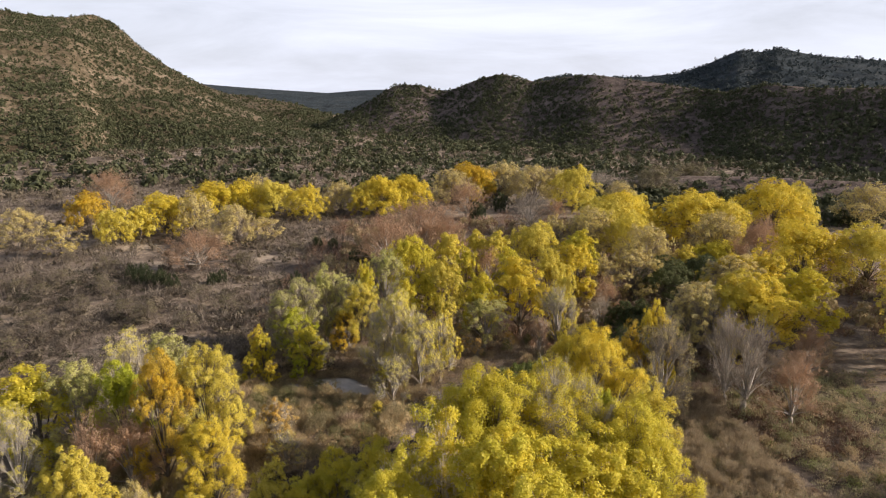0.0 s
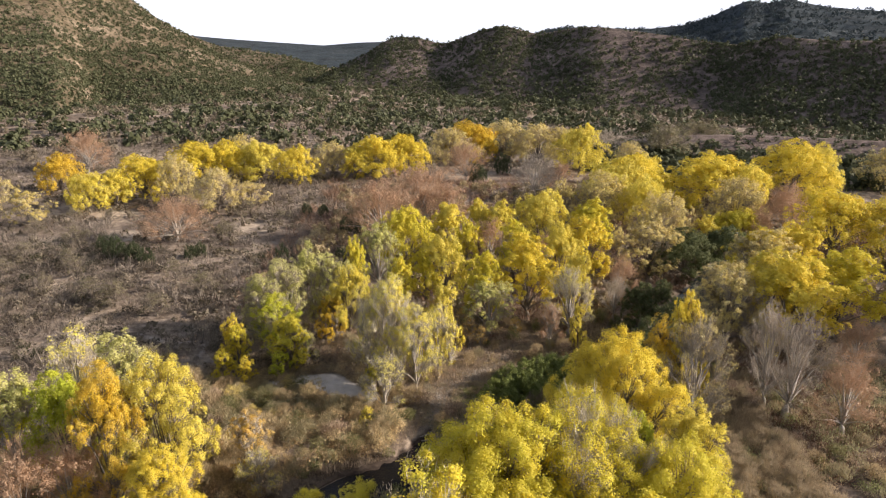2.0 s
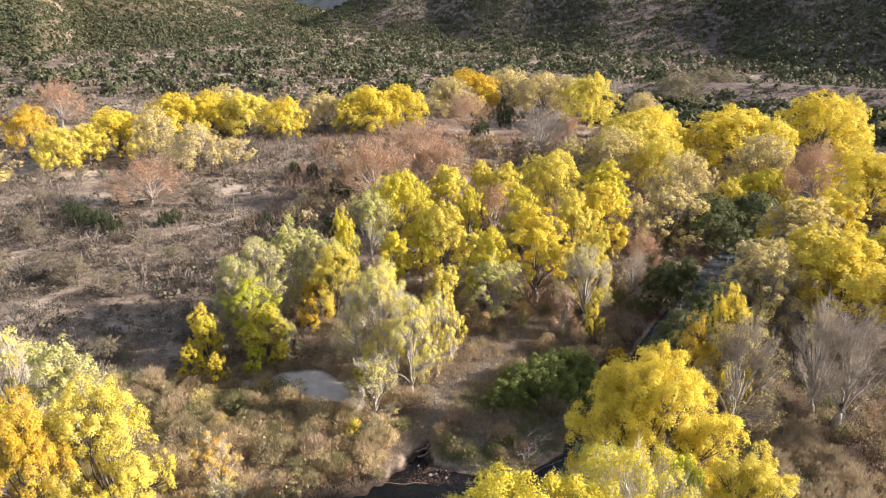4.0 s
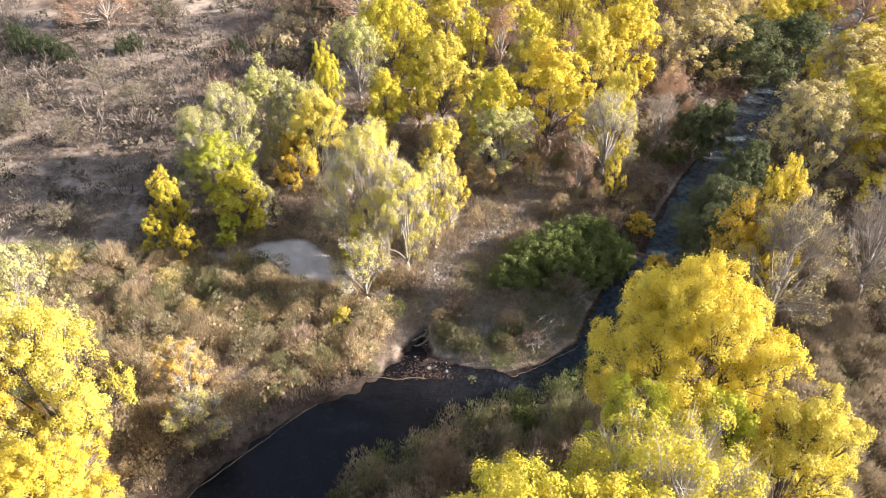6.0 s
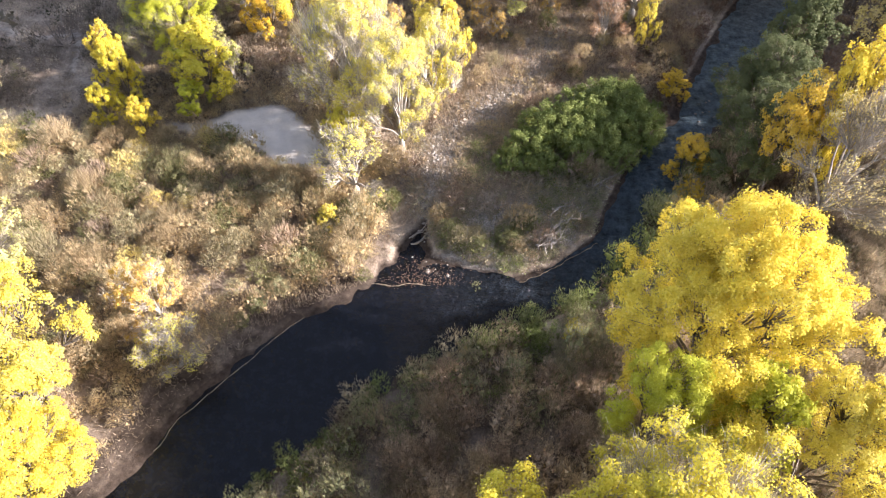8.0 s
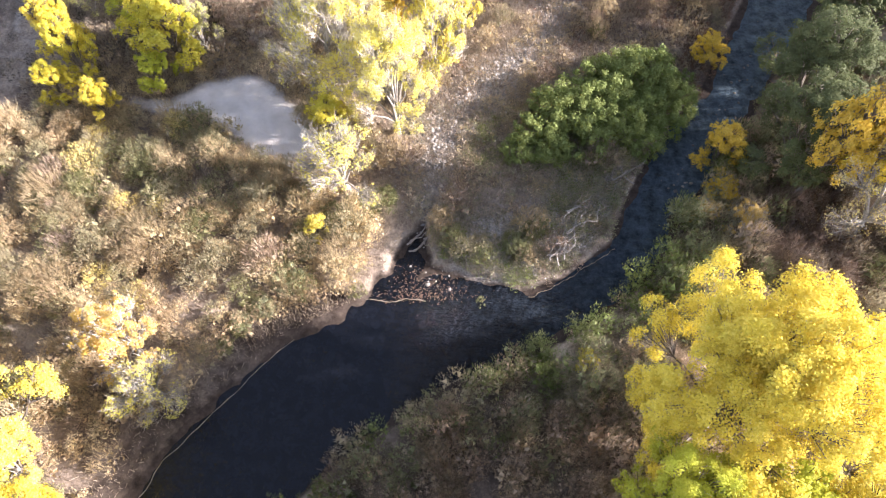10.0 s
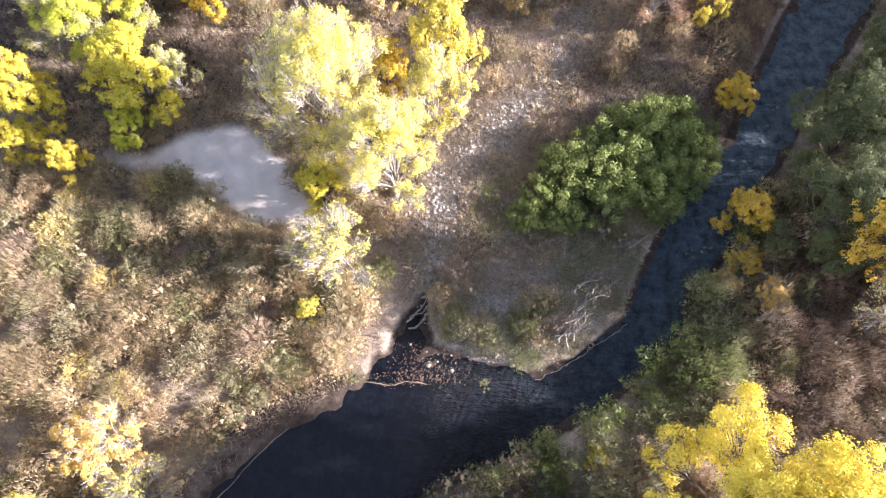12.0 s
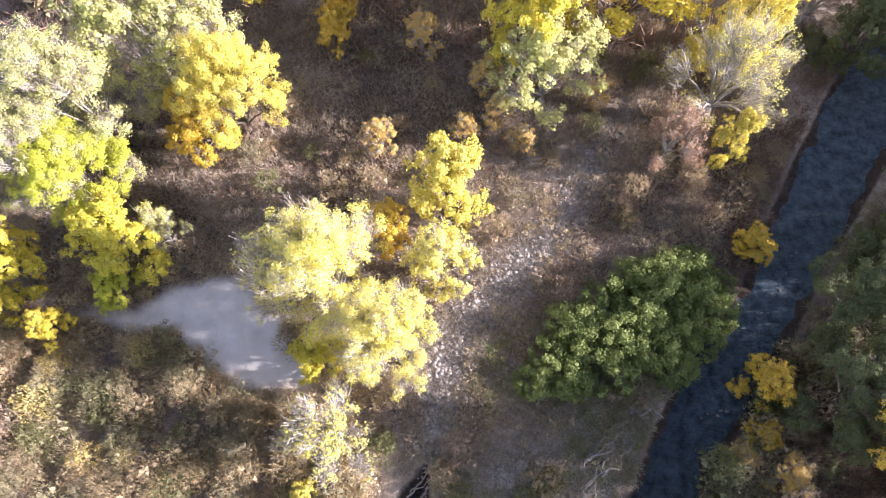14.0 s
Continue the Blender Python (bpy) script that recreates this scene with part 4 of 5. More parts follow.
def leafy_mound(r, n, size):
    """Leaves of a loose bush one metre across, in many uneven sprays."""
    k = 85
    a, rho = r.uniform(0, 2 * np.pi, k), np.sqrt(r.uniform(0, 1, k)) * 0.5
    c = np.stack([rho * np.cos(a), rho * np.sin(a), r.uniform(0.15, 1, k) * np.sqrt(np.maximum(0.3 - rho ** 2, 0)) * 1.45], 1)
    pick = r.integers(0, k, n)
    d = unit(r.normal(0, 1, (n, 3)) + [0, 0, 0.3])
    p = c[pick] + d * (r.uniform(0.3, 1.1, n) * r.uniform(0.05, 0.12, k)[pick])[:, None] * [1, 1, 1.25]
    p[:, 2] = np.abs(p[:, 2])
    return leaf_tris(p, d + [0, 0, 0.4], size, r)


def brush(r, n, width):
    """Upright twigs of a shrub one metre across."""
    p = r.normal(0, 0.12, (n, 3)) * [1, 1, 0] + r.uniform(0, 0.45, (n, 1)) * unit(r.normal(0, 1, (n, 3)) * [1, 1, 0.2] + [0, 0, 0.7])
    p[:, 2] = np.abs(p[:, 2])
    q = p + unit(p + [0, 0, 0.25] + r.normal(0, 0.16, (n, 3))) * r.uniform(0.2, 0.45, (n, 1))
    return sliver_tris(p, q, np.full(n, width), r)


def plume(r, n, width, reach=0.17):
    """A soft mounded shrub one metre across: short fine stems in tufts."""
    k = 16
    c = unit(r.normal(0, 1, (k, 3)) + [0, 0, 0.5]) * [0.36, 0.36, 0.42]
    c[:, 2] = np.abs(c[:, 2]) + 0.1
    pick = r.integers(0, k, n)
    p = c[pick] + unit(r.normal(0, 1, (n, 3))) * (r.uniform(0, 1, n) ** 0.5 * 0.13)[:, None]
    p[:, 2] = np.abs(p[:, 2])
    q = p + unit(p * [1, 1, 0.6] + [0, 0, 0.3] + r.normal(0, 0.3, (n, 3))) * r.uniform(0.5 * reach, reach, (n, 1))
    return sliver_tris(p, q, np.full(n, width), r)


def tussock(r, n, width, reach, fill=44, lean=0.22):
    """A shrub one metre across: rounded tufts of fine stems that point up and outwards over a leafy inside."""
    k = 10
    a, rho = np.arange(k) * 2.4 + r.uniform(0, 6), np.sqrt((np.arange(k) + 0.3) / k) * 0.38
    size = r.uniform(0.15, 0.24, k)
    c = np.stack([rho * np.cos(a), rho * np.sin(a), (0.62 - 1.9 * rho ** 2) * r.uniform(0.65, 1.05, k)], 1)
    c[:, 2] = np.maximum(c[:, 2], 0.12)
    pick = r.integers(0, k, fill)
    d = unit(r.normal(0, 1, (fill, 3)) + [0, 0, 0.3])
    inside = leaf_tris(c[pick] * [1, 1, 0.8] + d * (0.5 * size[pick])[:, None], d, 0.12, r, 0.3)
    pick = r.integers(0, k, n)
    d = unit(r.normal(0, 1, (n, 3)) + [0, 0, 0.45] + 0.6 * unit(c[pick]))
    p = c[pick] + d * (size[pick] * r.uniform(0.5, 1.0, n))[:, None] * [1, 1, 1.2]
    p[:, 2] = np.maximum(p[:, 2], 0.01)
    q = p + unit(0.6 * d + 0.5 * unit(c[pick]) + [0, 0, 0.75] + r.normal(0, lean, (n, 3))) * r.uniform(0.5 * reach, reach, (n, 1))
    return joined([inside, sliver_tris(p, q, width * r.uniform(0.6, 1.3, n), r)])


def strewn(name, spots, scale, shapes, material, label, category, lift=-0.03, squash=1.0, z=None, tint=None):
    """Many copies of a few shapes, set on the ground, as one object."""
    r = np.random.default_rng(len(spots))
    z = ground_z(spots[:, 0], spots[:, 1]) + lift if z is None else z
    vs, fs, hues, at = [], [], [], 0
    for k, (v, f) in enumerate(shapes):
        who = np.arange(k, len(spots), len(shapes))
        a, s = r.uniform(0, 2 * np.pi, len(who)), scale[who]
        ca, sa = np.cos(a)[:, None], np.sin(a)[:, None]
        x = (v[None, :, 0] * ca - v[None, :, 1] * sa) * s[:, None] + spots[who, 0][:, None]
        y = (v[None, :, 0] * sa + v[None, :, 1] * ca) * s[:, None] + spots[who, 1][:, None]
        h = v[None, :, 2] * s[:, None] * squash * r.uniform(0.8, 1.2, (len(who), 1)) + z[who][:, None]
        vs.append(np.stack([x, y, h], 2).reshape(-1, 3))
        fs.append((f[None] + (np.arange(len(who)) * len(v))[:, None, None] + at).reshape(-1, 3))
        at += len(who) * len(v)
        if tint is not None:
            hues.append(np.repeat(tint[who], len(v)))
    me = tri_mesh(name, np.concatenate(vs), np.concatenate(fs), material)
    if tint is not None:
        me.attributes.new("tint", "FLOAT", "POINT").data.foreach_set("value", np.concatenate(hues).astype(np.float32))
    return tagged(new(name, me), label, category, kind="stuff")


def spots_in(n, x0, x1, y0, y1, seed, water=0.8, patch=0.0, patch_scale=0.15):
    """Random places off the river, the track and the gravel; patch leaves gaps."""
    r = np.random.default_rng(seed)
    p = np.stack([r.uniform(x0, x1, n), r.uniform(y0, y1, n)], 1)
    ok = (along(RIVER, p[:, 0], p[:, 1])[0] > water) & (along(TRACK, p[:, 0], p[:, 1])[0] > 0.2) & (along(GRAVEL, p[:, 0], p[:, 1])[0] > 0.2) & (bay(p[:, 0], p[:, 1]) < 0.2)
    if patch:
        ok &= fbm(p[:, 0], p[:, 1], patch_scale, 3, seed) > r.uniform(-1, 1, n) * 0.4 + patch - 0.5
    return p[ok]


sr = np.random.default_rng(5)
small_domes = [dome(sr, 26, 0, 0.25) for _ in range(5)]
small_brush = [brush(sr, 38, 0.015) for _ in range(5)]
fine_domes = [tussock(sr, 900, 0.011, 0.09, 50) for _ in range(4)]
fine_brush = [tussock(sr, 800, 0.0055, 0.22, 30) for _ in range(4)]

feather_small = [tussock(sr, 110, 0.012, 0.22, 12, 0.35) for _ in range(5)]
mid_domes = [dome(sr, 60, 0, 0.18) for _ in range(6)]
plumes = [plume(sr, 135, 0.015) for _ in range(6)]
tufts = [plume(sr, 48, 0.028, 0.25) for _ in range(6)]
leafy_tufts = [tussock(sr, 400, 0.0095, 0.09) for _ in range(5)]
feather_tufts = [tussock(sr, 400, 0.0055, 0.19, 36, 0.3) for _ in range(5)]
light_plumes = [tussock(sr, 90, 0.018, 0.17, 16) for _ in range(6)]
mid_brush = [brush(sr, 60, 0.011) for _ in range(6)]
tiny_domes = [dome(sr, 20, 0, 0.29) for _ in range(6)]

# junipers and oak scrub on the hills
def on_face(face, n, seed, gaps, scale):
    """Random places on a hillside, thinned out in patches."""
    r = np.random.default_rng(seed)
    i, j = r.uniform(0, face.shape[0] - 1.01, n), r.uniform(0, face.shape[1] - 1.01, n)
    a, b = i.astype(int), j.astype(int)
    u, v = (i - a)[:, None], (j - b)[:, None]
    q = face[a, b] * (1 - u) * (1 - v) + face[a + 1, b] * u * (1 - v) + face[a, b + 1] * (1 - u) * v + face[a + 1, b + 1] * u * v
    return q[fbm(q[:, 0], q[:, 1], scale, 4, seed) > r.uniform(-1, 1, n) + gaps]


for face, n, gaps, size, scale, label in ((left_face, 19500, -0.4, (1.8, 4.4), 0.02, "dark junipers dotted over the dry hillside"), (spur_face, 3400, -0.5, (3, 5.5), 0.02, "dark woods on the low spur"),
                                          (bluff_face, 420, -0.3, (1.2, 3.0), 0.05, "dark scrub on the bluff"), (right_face, 14500, -0.3, (1.8, 4.4), 0.035, "dark junipers on the shaded ridge"), (mountain_face, 5000, -0.6, (5, 9), 0.01, "woods on the distant mountain")):
    q = on_face(face, n, n, gaps, scale)
    strewn("juniper_scrub", q[:, :2], sr.uniform(*size, len(q)), tiny_domes, HAZY_WOODS if face is mountain_face else JUNIPER, label, "junipers", z=q[:, 2] - 0.3)
belt = np.stack([sr.uniform(-230, 300, 5200), sr.uniform(205, 560, 5200)], 1)
belt = belt[(belt[:, 1] > np.where(belt[:, 0] > 40, 208, 250 - 0.05 * np.abs(belt[:, 0]))) & (fbm(belt[:, 0], belt[:, 1], 0.03, 3, 77) > sr.uniform(-1.5, 0.4, 5200))]
# extra dark scrub added about the bluff, standing in for the shade there
belt = np.concatenate([belt, np.stack([sr.uniform(48, 230, 950), sr.uniform(186, 262, 950)], 1)])
strewn("oak_scrub", belt, 2.6 + 5.0 * sr.uniform(0, 1, len(belt)) ** 1.6, [dome(sr, 46, 0, 0.25) for _ in range(6)], JUNIPER, "dark evergreen scrub along the foot of the hills", "scrub")
low_scrub = np.stack([sr.uniform(-260, 300, 6500), sr.uniform(215, 600, 6500)], 1)
low_scrub = low_scrub[fbm(low_scrub[:, 0], low_scrub[:, 1], 0.02, 3, 79) > sr.uniform(-1.4, 0.5, 6500)]
strewn("foot_scrub", low_scrub, sr.uniform(2.0, 4.5, len(low_scrub)), tiny_domes, FIELD_SAGE, "dull brown low scrub between the junipers", "scrub")

# low brush over the wide valley floor
p = spots_in(4400, -170, -12, 84, 260, 41, patch=0.2)
p = p[(p[:, 0] < -26) | (p[:, 1] > 110)]
strewn("sagebrush", p, sr.uniform(0.8, 2.2, len(p)), small_domes, FIELD_SAGE, "grey low sagebrush over the dry terrace", "brush")
p = spots_in(4800, -170, 0, 80, 260, 42, patch=0.2)
p = p[(p[:, 0] < -28) | (p[:, 1] > 118)]
strewn("mesquite_scrub", p, sr.uniform(1.5, 4.0, len(p)), small_brush, FIELD_TWIG, "bare grey scrub over the dry terrace", "scrub")
p = spots_in(2600, -85, -13, 82, 132, 55, patch=0.15, patch_scale=0.12)
strewn("grey_brush", p, 0.8 + 1.8 * sr.uniform(0, 1, len(p)) ** 1.5, light_plumes, FIELD_BRUSH, "grey-brown low brush thick over the dry terrace", "brush", squash=0.8, tint=np.clip(0.4 + 0.4 * fbm(p[:, 0], p[:, 1], 0.1, 3, 91) + sr.normal(0, 0.2, len(p)), 0, 1))
p = spots_in(1900, -85, -13, 82, 132, 56, patch=0.2, patch_scale=0.2)
strewn("field_tufts", p, sr.uniform(0.5, 1.4, len(p)), tufts, STRAW, "pale dry grass tufts over the dry terrace", "grass", squash=0.7)
p = spots_in(1500, -30, 90, 97, 200, 43, 1.5)
strewn("undergrowth", p, sr.uniform(1.8, 4.0, len(p)), mid_brush, RUST_TWIG, "rust-brown leafless undergrowth beneath the trees", "undergrowth", squash=1.2)
p = spots_in(520, 20, 44, 62, 92, 54, 1.5)
strewn("dark_undergrowth", p, sr.uniform(1.4, 3.0, len(p)), mid_brush, RUST_TWIG, "dark rust-brown undergrowth below the bare trees", "undergrowth")
p = spots_in(900, -25, 80, 99, 190, 44, 1.0)
strewn("thicket", p, sr.uniform(1.4, 3.6, len(p)), mid_domes, LEAF["B"], "withered tan thicket beneath the trees", "thicket", squash=1.2)
p = spots_in(1100, 14, 80, 34, 100, 45, 1.5, 0.2)
strewn("rabbitbrush", p, sr.uniform(0.8, 2.0, len(p)), light_plumes, TAN_BRUSH, "pale rabbitbrush on the open bank", "brush")
p = spots_in(3300, -16, 32, 46, 78, 47, -0.3)
p = p[along(RIVER, p[:, 0], p[:, 1])[1] < 0]
edge = along(RIVER, p[:, 0], p[:, 1])[0]
tint = np.clip(0.16 + 0.075 * edge + 0.22 * fbm(p[:, 0], p[:, 1], 0.5, 3, 93) + sr.normal(0, 0.17, len(p)), 0, 1)
inland = p[:, 0] + 0.25 * (62 - p[:, 1]) + sr.normal(0, 1.2, len(p)) > 16.5
near_water = edge + sr.normal(0, 1.0, len(p)) < 3.0
strewn("bank_thicket", p[inland], sr.uniform(0.9, 2.2, inland.sum()), feather_tufts, SHADED_THICKET, "rust-brown dense thicket on the wooded bank", "thicket", squash=1.2, tint=tint[inland])
for name, chosen, shapes, label in (("bank_sage", near_water & ~inland, leafy_tufts, "grey-green leafy brush along the water's edge"), ("bank_brush", ~near_water & ~inland, feather_tufts, "brown and tan upright brush on the wooded bank")):
    strewn(name, p[chosen], 0.9 + 1.6 * sr.uniform(0, 1, chosen.sum()) ** 1.4, shapes, BANK_BRUSH, label, "brush", squash=1.6, tint=tint[chosen])
p = spots_in(2000, -40, -4, 46, 80, 48, 1.3)
p = p[(along(RIVER, p[:, 0], p[:, 1])[1] > 0)]
edge = along(RIVER, p[:, 0], p[:, 1])[0]
tint = np.clip(0.7 - 0.02 * np.abs(edge - 4.5) + 0.2 * fbm(p[:, 0], p[:, 1], 0.28, 3, 95) + sr.normal(0, 0.19, len(p)), 0, 1)
leafier = sr.uniform(0, 1, len(p)) > tint
for name, chosen, shapes, label in (("terrace_sage", leafier, leafy_tufts, "olive-grey rounded sage on the river terrace"), ("terrace_brush", ~leafier, feather_tufts, "tan feathery brush on the river terrace")):
    strewn(name, p[chosen], 0.8 + 1.5 * sr.uniform(0, 1, chosen.sum()) ** 1.4, shapes, TERRACE_BRUSH, label, "brush", squash=1.1, tint=tint[chosen])

p = spots_in(2200, 24, 58, 40, 84, 49, 2.0, 0.1, 0.3)
strewn("open_sage", p, sr.uniform(0.8, 2.0, len(p)), light_plumes, BANK_BRUSH, "pale sage dotted over the open ground", "brush", squash=0.9, tint=np.clip(0.32 + sr.normal(0, 0.12, len(p)), 0, 1))

# reeds and brush along both shores upstream
p = np.stack([sr.uniform(6, 60, 5200), sr.uniform(66, 135, 5200)], 1)
shore, bank_side = along(RIVER, p[:, 0], p[:, 1])
left_shore, right_shore = p[(shore > 0.25) & (shore < 1.9) & (bank_side > 0) & (p[:, 1] > 79)], p[(shore > 0.1) & (shore < 2.6) & (bank_side < 0) & (p[:, 1] > 72)]
strewn("reeds", left_shore, sr.uniform(0.6, 1.5, len(left_shore)), plumes, RUST_TWIG, "rust-brown reeds along the shore", "reeds", squash=1.2)
strewn("shore_brush", right_shore, sr.uniform(0.8, 2.2, len(right_shore)), plumes, OLIVE_BRUSH, "olive brush overhanging the water", "brush", squash=1.1)

# dry grass
p = spots_in(190000, -46, 46, 34, 122, 46, 0.4, 0.25, 0.35)
n = len(p)
gz = ground_z(p[:, 0], p[:, 1])
g0 = np.stack([p[:, 0], p[:, 1], gz - 0.02], 1)
g1 = g0 + np.stack([sr.normal(0, 0.16, n), sr.normal(0, 0.16, n), sr.uniform(0.12, 0.5, n)], 1)
tagged(new("grass", tri_mesh("grass", *sliver_tris(g0, g1, sr.uniform(0.01, 0.03, n), sr), STRAW)), "dry straw-coloured grass on the valley floor", "grass", kind="stuff")

for name, n, box, tint, label in (("tall_grass", 220000, (-27, 26, 64, 100), STRAW, "tall dry straw grass between the trees"), ("brown_weeds", 110000, (-27, 30, 74, 102), BROWN_TWIG, "brown dry weeds between the trees"), ("bar_grass", 30000, (-2, 16, 67, 88), STRAW, "sparse dry grass over the gravel bar"), ("green_grass", 9000, (1, 12, 67.5, 77), OLIVE_BRUSH, "low green weeds on the gravel bar")):
    p = np.stack([sr.uniform(box[0], box[1], n), sr.uniform(box[2], box[3], n)], 1)
    p = p[(along(RIVER, p[:, 0], p[:, 1])[0] > 0.5) & (along(TRACK, p[:, 0], p[:, 1])[0] > 0.1) & (bay(p[:, 0], p[:, 1]) < 0.3) & (fbm(p[:, 0], p[:, 1], 0.8, 3, n) > sr.uniform(-0.9, 0.5, n))]
    b0 = np.stack([p[:, 0], p[:, 1], ground_z(p[:, 0], p[:, 1]) - 0.02], 1)
    b1 = b0 + np.stack([sr.normal(0, 0.13, len(p)), sr.normal(0, 0.13, len(p)), sr.uniform(0.1, 0.35, len(p)) * (1.8 if n > 40000 else 1.0)], 1)
    tagged(new(name, tri_mesh(name, *sliver_tris(b0, b1, sr.uniform(0.01, 0.025, len(p)), sr), tint)), label, "grass", kind="stuff")

# tufts of dry grass and weeds between the trees
for name, n, box, tint, label in (("straw_tufts", 6500, (-27, 22, 71, 103), STRAW, "tufts of dry straw grass between the trees"), ("weed_tufts", 3600, (-24, 24, 74, 104), WEED, "tan dry weed tufts beneath the trees"),
                                  ("bar_tufts", 1700, (-2, 15, 67, 80), BAR_GRASS, "grey-green grass tufts on the gravel bar"), ("rust_tufts", 800, (-20, 24, 80, 104), RUST_TWIG, "rust-brown withered weeds beneath the trees")):
    p = np.stack([sr.uniform(box[0], box[1], n), sr.uniform(box[2], box[3], n)], 1)
    p = p[(along(RIVER, p[:, 0], p[:, 1])[0] > 0.5) & (along(TRACK, p[:, 0], p[:, 1])[0] > 0.3) & (along(GRAVEL, p[:, 0], p[:, 1])[0] > -0.4) & (bay(p[:, 0], p[:, 1]) < 0.3) & (fbm(p[:, 0], p[:, 1], 0.35, 3, n) > sr.uniform(-0.9, 0.4, n))]
    strewn(name, p, 0.35 + 1.1 * sr.uniform(0, 1, len(p)) ** 1.5, tufts, tint, label, "grass", squash=0.65)

# pale lodged grass round the sand
p = np.stack([sr.uniform(-26, -3, 2600), sr.uniform(72, 90, 2600)], 1)
far_off = along(TRACK, p[:, 0], p[:, 1])[0]
p = p[(far_off > 0.1) & (far_off < 3.2 * sr.uniform(0, 1, 2600) ** 0.7) & (along(RIVER, p[:, 0], p[:, 1])[0] > 2)]
strewn("lodged_grass", p, sr.uniform(0.5, 1.3, len(p)), [tussock(sr, 120, 0.008, 0.4, 8, 0.7) for _ in range(5)], TERRACE_BRUSH, "pale dry grass lying round the sand", "grass", squash=0.55, tint=np.clip(0.72 + 0.2 * fbm(p[:, 0], p[:, 1], 0.4, 3, 98) + sr.normal(0, 0.12, len(p)), 0, 1))

# shrubs on both banks, each a thing
SHRUBS = [("sage_shrub", "olive-grey rounded shrub on the river bank", SAGE, "dome"), ("tan_shrub", "dry tan shrub with feathery tops", TAN_BRUSH, "dome"), ("olive_shrub", "dark olive leafy shrub on the bank", OLIVE_BRUSH, "dome"),
          ("twiggy_shrub", "grey-brown leafless twiggy shrub", BROWN_TWIG, "brush"), ("straw_shrub", "pale straw-coloured withered shrub", LEAF["C"], "dome"),
          ("feathery_shrub", "tan feathery upright shrub", TAN_BRUSH, "brush"), ("sage_shrub", "olive-grey upright shrub on the river bank", SAGE, "brush")]
SHRUB_MESH = {"dome": [tri_mesh("foliage", *s) for s in fine_domes], "brush": [tri_mesh("stems", *s) for s in fine_brush]}


def shrub(x, y, size, which, group, tall=1.0):
    name, label, material, form = SHRUBS[which]
    me = SHRUB_MESH[form][turn.integers(0, 4)]
    if not me.materials:
        me.materials.append(material)
    ob = tagged(new(name, me), label, "shrub", group)
    ob.matrix_basis = pose(x, y, float(ground_z(x, y)) - 0.05, 0, 0, turn.uniform(0, 360)) @ Matrix.Diagonal((size, size, size * tall, 1))
    ob.material_slots[0].link = "OBJECT"
    ob.material_slots[0].material = material
    return ob


for x, y in spots_in(330, -34, -5, 50, 79, 51, 1.6)[:190]:
    shrub(x, y, turn.uniform(1.2, 3.0), turn.choice([0, 1, 5, 2, 3, 5, 6, 6, 4]), "shrubs on the terrace bank", turn.uniform(0.8, 1.2))
for x, y in spots_in(260, -8, 42, 44, 76, 52, 0.7)[:130]:
    shrub(x, y, turn.uniform(1.2, 2.6), turn.choice([0, 1, 2, 3, 3]), "shrubs on the wooded bank", turn.uniform(0.8, 1.2))

for x, y in spots_in(230, -26, 26, 80, 99, 53, 0.7)[:120]:
    shrub(x, y, turn.uniform(1.0, 2.2), turn.choice([3, 3, 5, 6, 2, 1]), "shrubs beneath the grove", turn.uniform(0.9, 1.4))

# the green willow clump on the bar, and lone bushes
leafy = [tri_mesh("foliage", *leafy_mound(np.random.default_rng(70 + k), 10000, 0.026)) for k in range(3)]
WILLOW_GREEN = leaf_material("green_willow_leaves", (0.15, 0.2, 0.05), (0.24, 0.27, 0.085), (0.42, 0.46, 0.2), 0.3, 0.8)
PALE_BUSH = leaf_material("pale_bush_leaves", (0.42, 0.44, 0.24), (0.48, 0.48, 0.3), (0.6, 0.58, 0.42), 0.3, 1.0)


def bush(x, y, size, tall, material, name, label, group="", shapes=leafy):
    me = shapes[turn.integers(0, 3)]
    ob = tagged(new(name, me), label, "bush", group)
    if not me.materials:
        me.materials.append(material)
    ob.matrix_basis = pose(x, y, float(ground_z(x, y)) - 0.1, 0, 0, turn.uniform(0, 360)) @ Matrix.Diagonal((size, size, tall, 1))
    ob.material_slots[0].link = "OBJECT"
    ob.material_slots[0].material = material


for x, y, size, tall in ((4.8, 76.3, 2.4, 1.8), (6.0, 77.2, 3.4, 2.8), (7.4, 78.6, 4.2, 3.8), (8.6, 77.4, 4.2, 3.8), (9.4, 79.6, 4.6, 4.6), (10.8, 78.6, 4.2, 4.2), (11.8, 80.2, 4.6, 4.8), (13.0, 81.4, 4.4, 4.6),
                         (14.0, 80.8, 3.0, 3.2), (15.2, 80.2, 3.0, 3.2), (14.1, 78.8, 3.2, 3.0), (12.5, 77.4, 3.2, 2.8), (15.6, 81.6, 2.4, 2.4), (11.0, 81.4, 3.6, 3.8), (14.2, 82.6, 2.8, 2.8), (7.0, 76.4, 2.6, 2.2)):
    bush(x, y, size, tall, WILLOW_GREEN, "willow_bush", "green leafy willow bush on the gravel bar", "willow bushes on the bar")
for x, y, size in ((-8.9, 68.0, 2.0), (-10.2, 66.4, 1.4), (-8.0, 69.6, 1.3), (-11.4, 65.6, 1.2)):
    bush(x, y, size, size * 1.1, PALE_BUSH, "pale_bush", "pale grey-green leafy bush above the bank", "pale bushes above the bank")
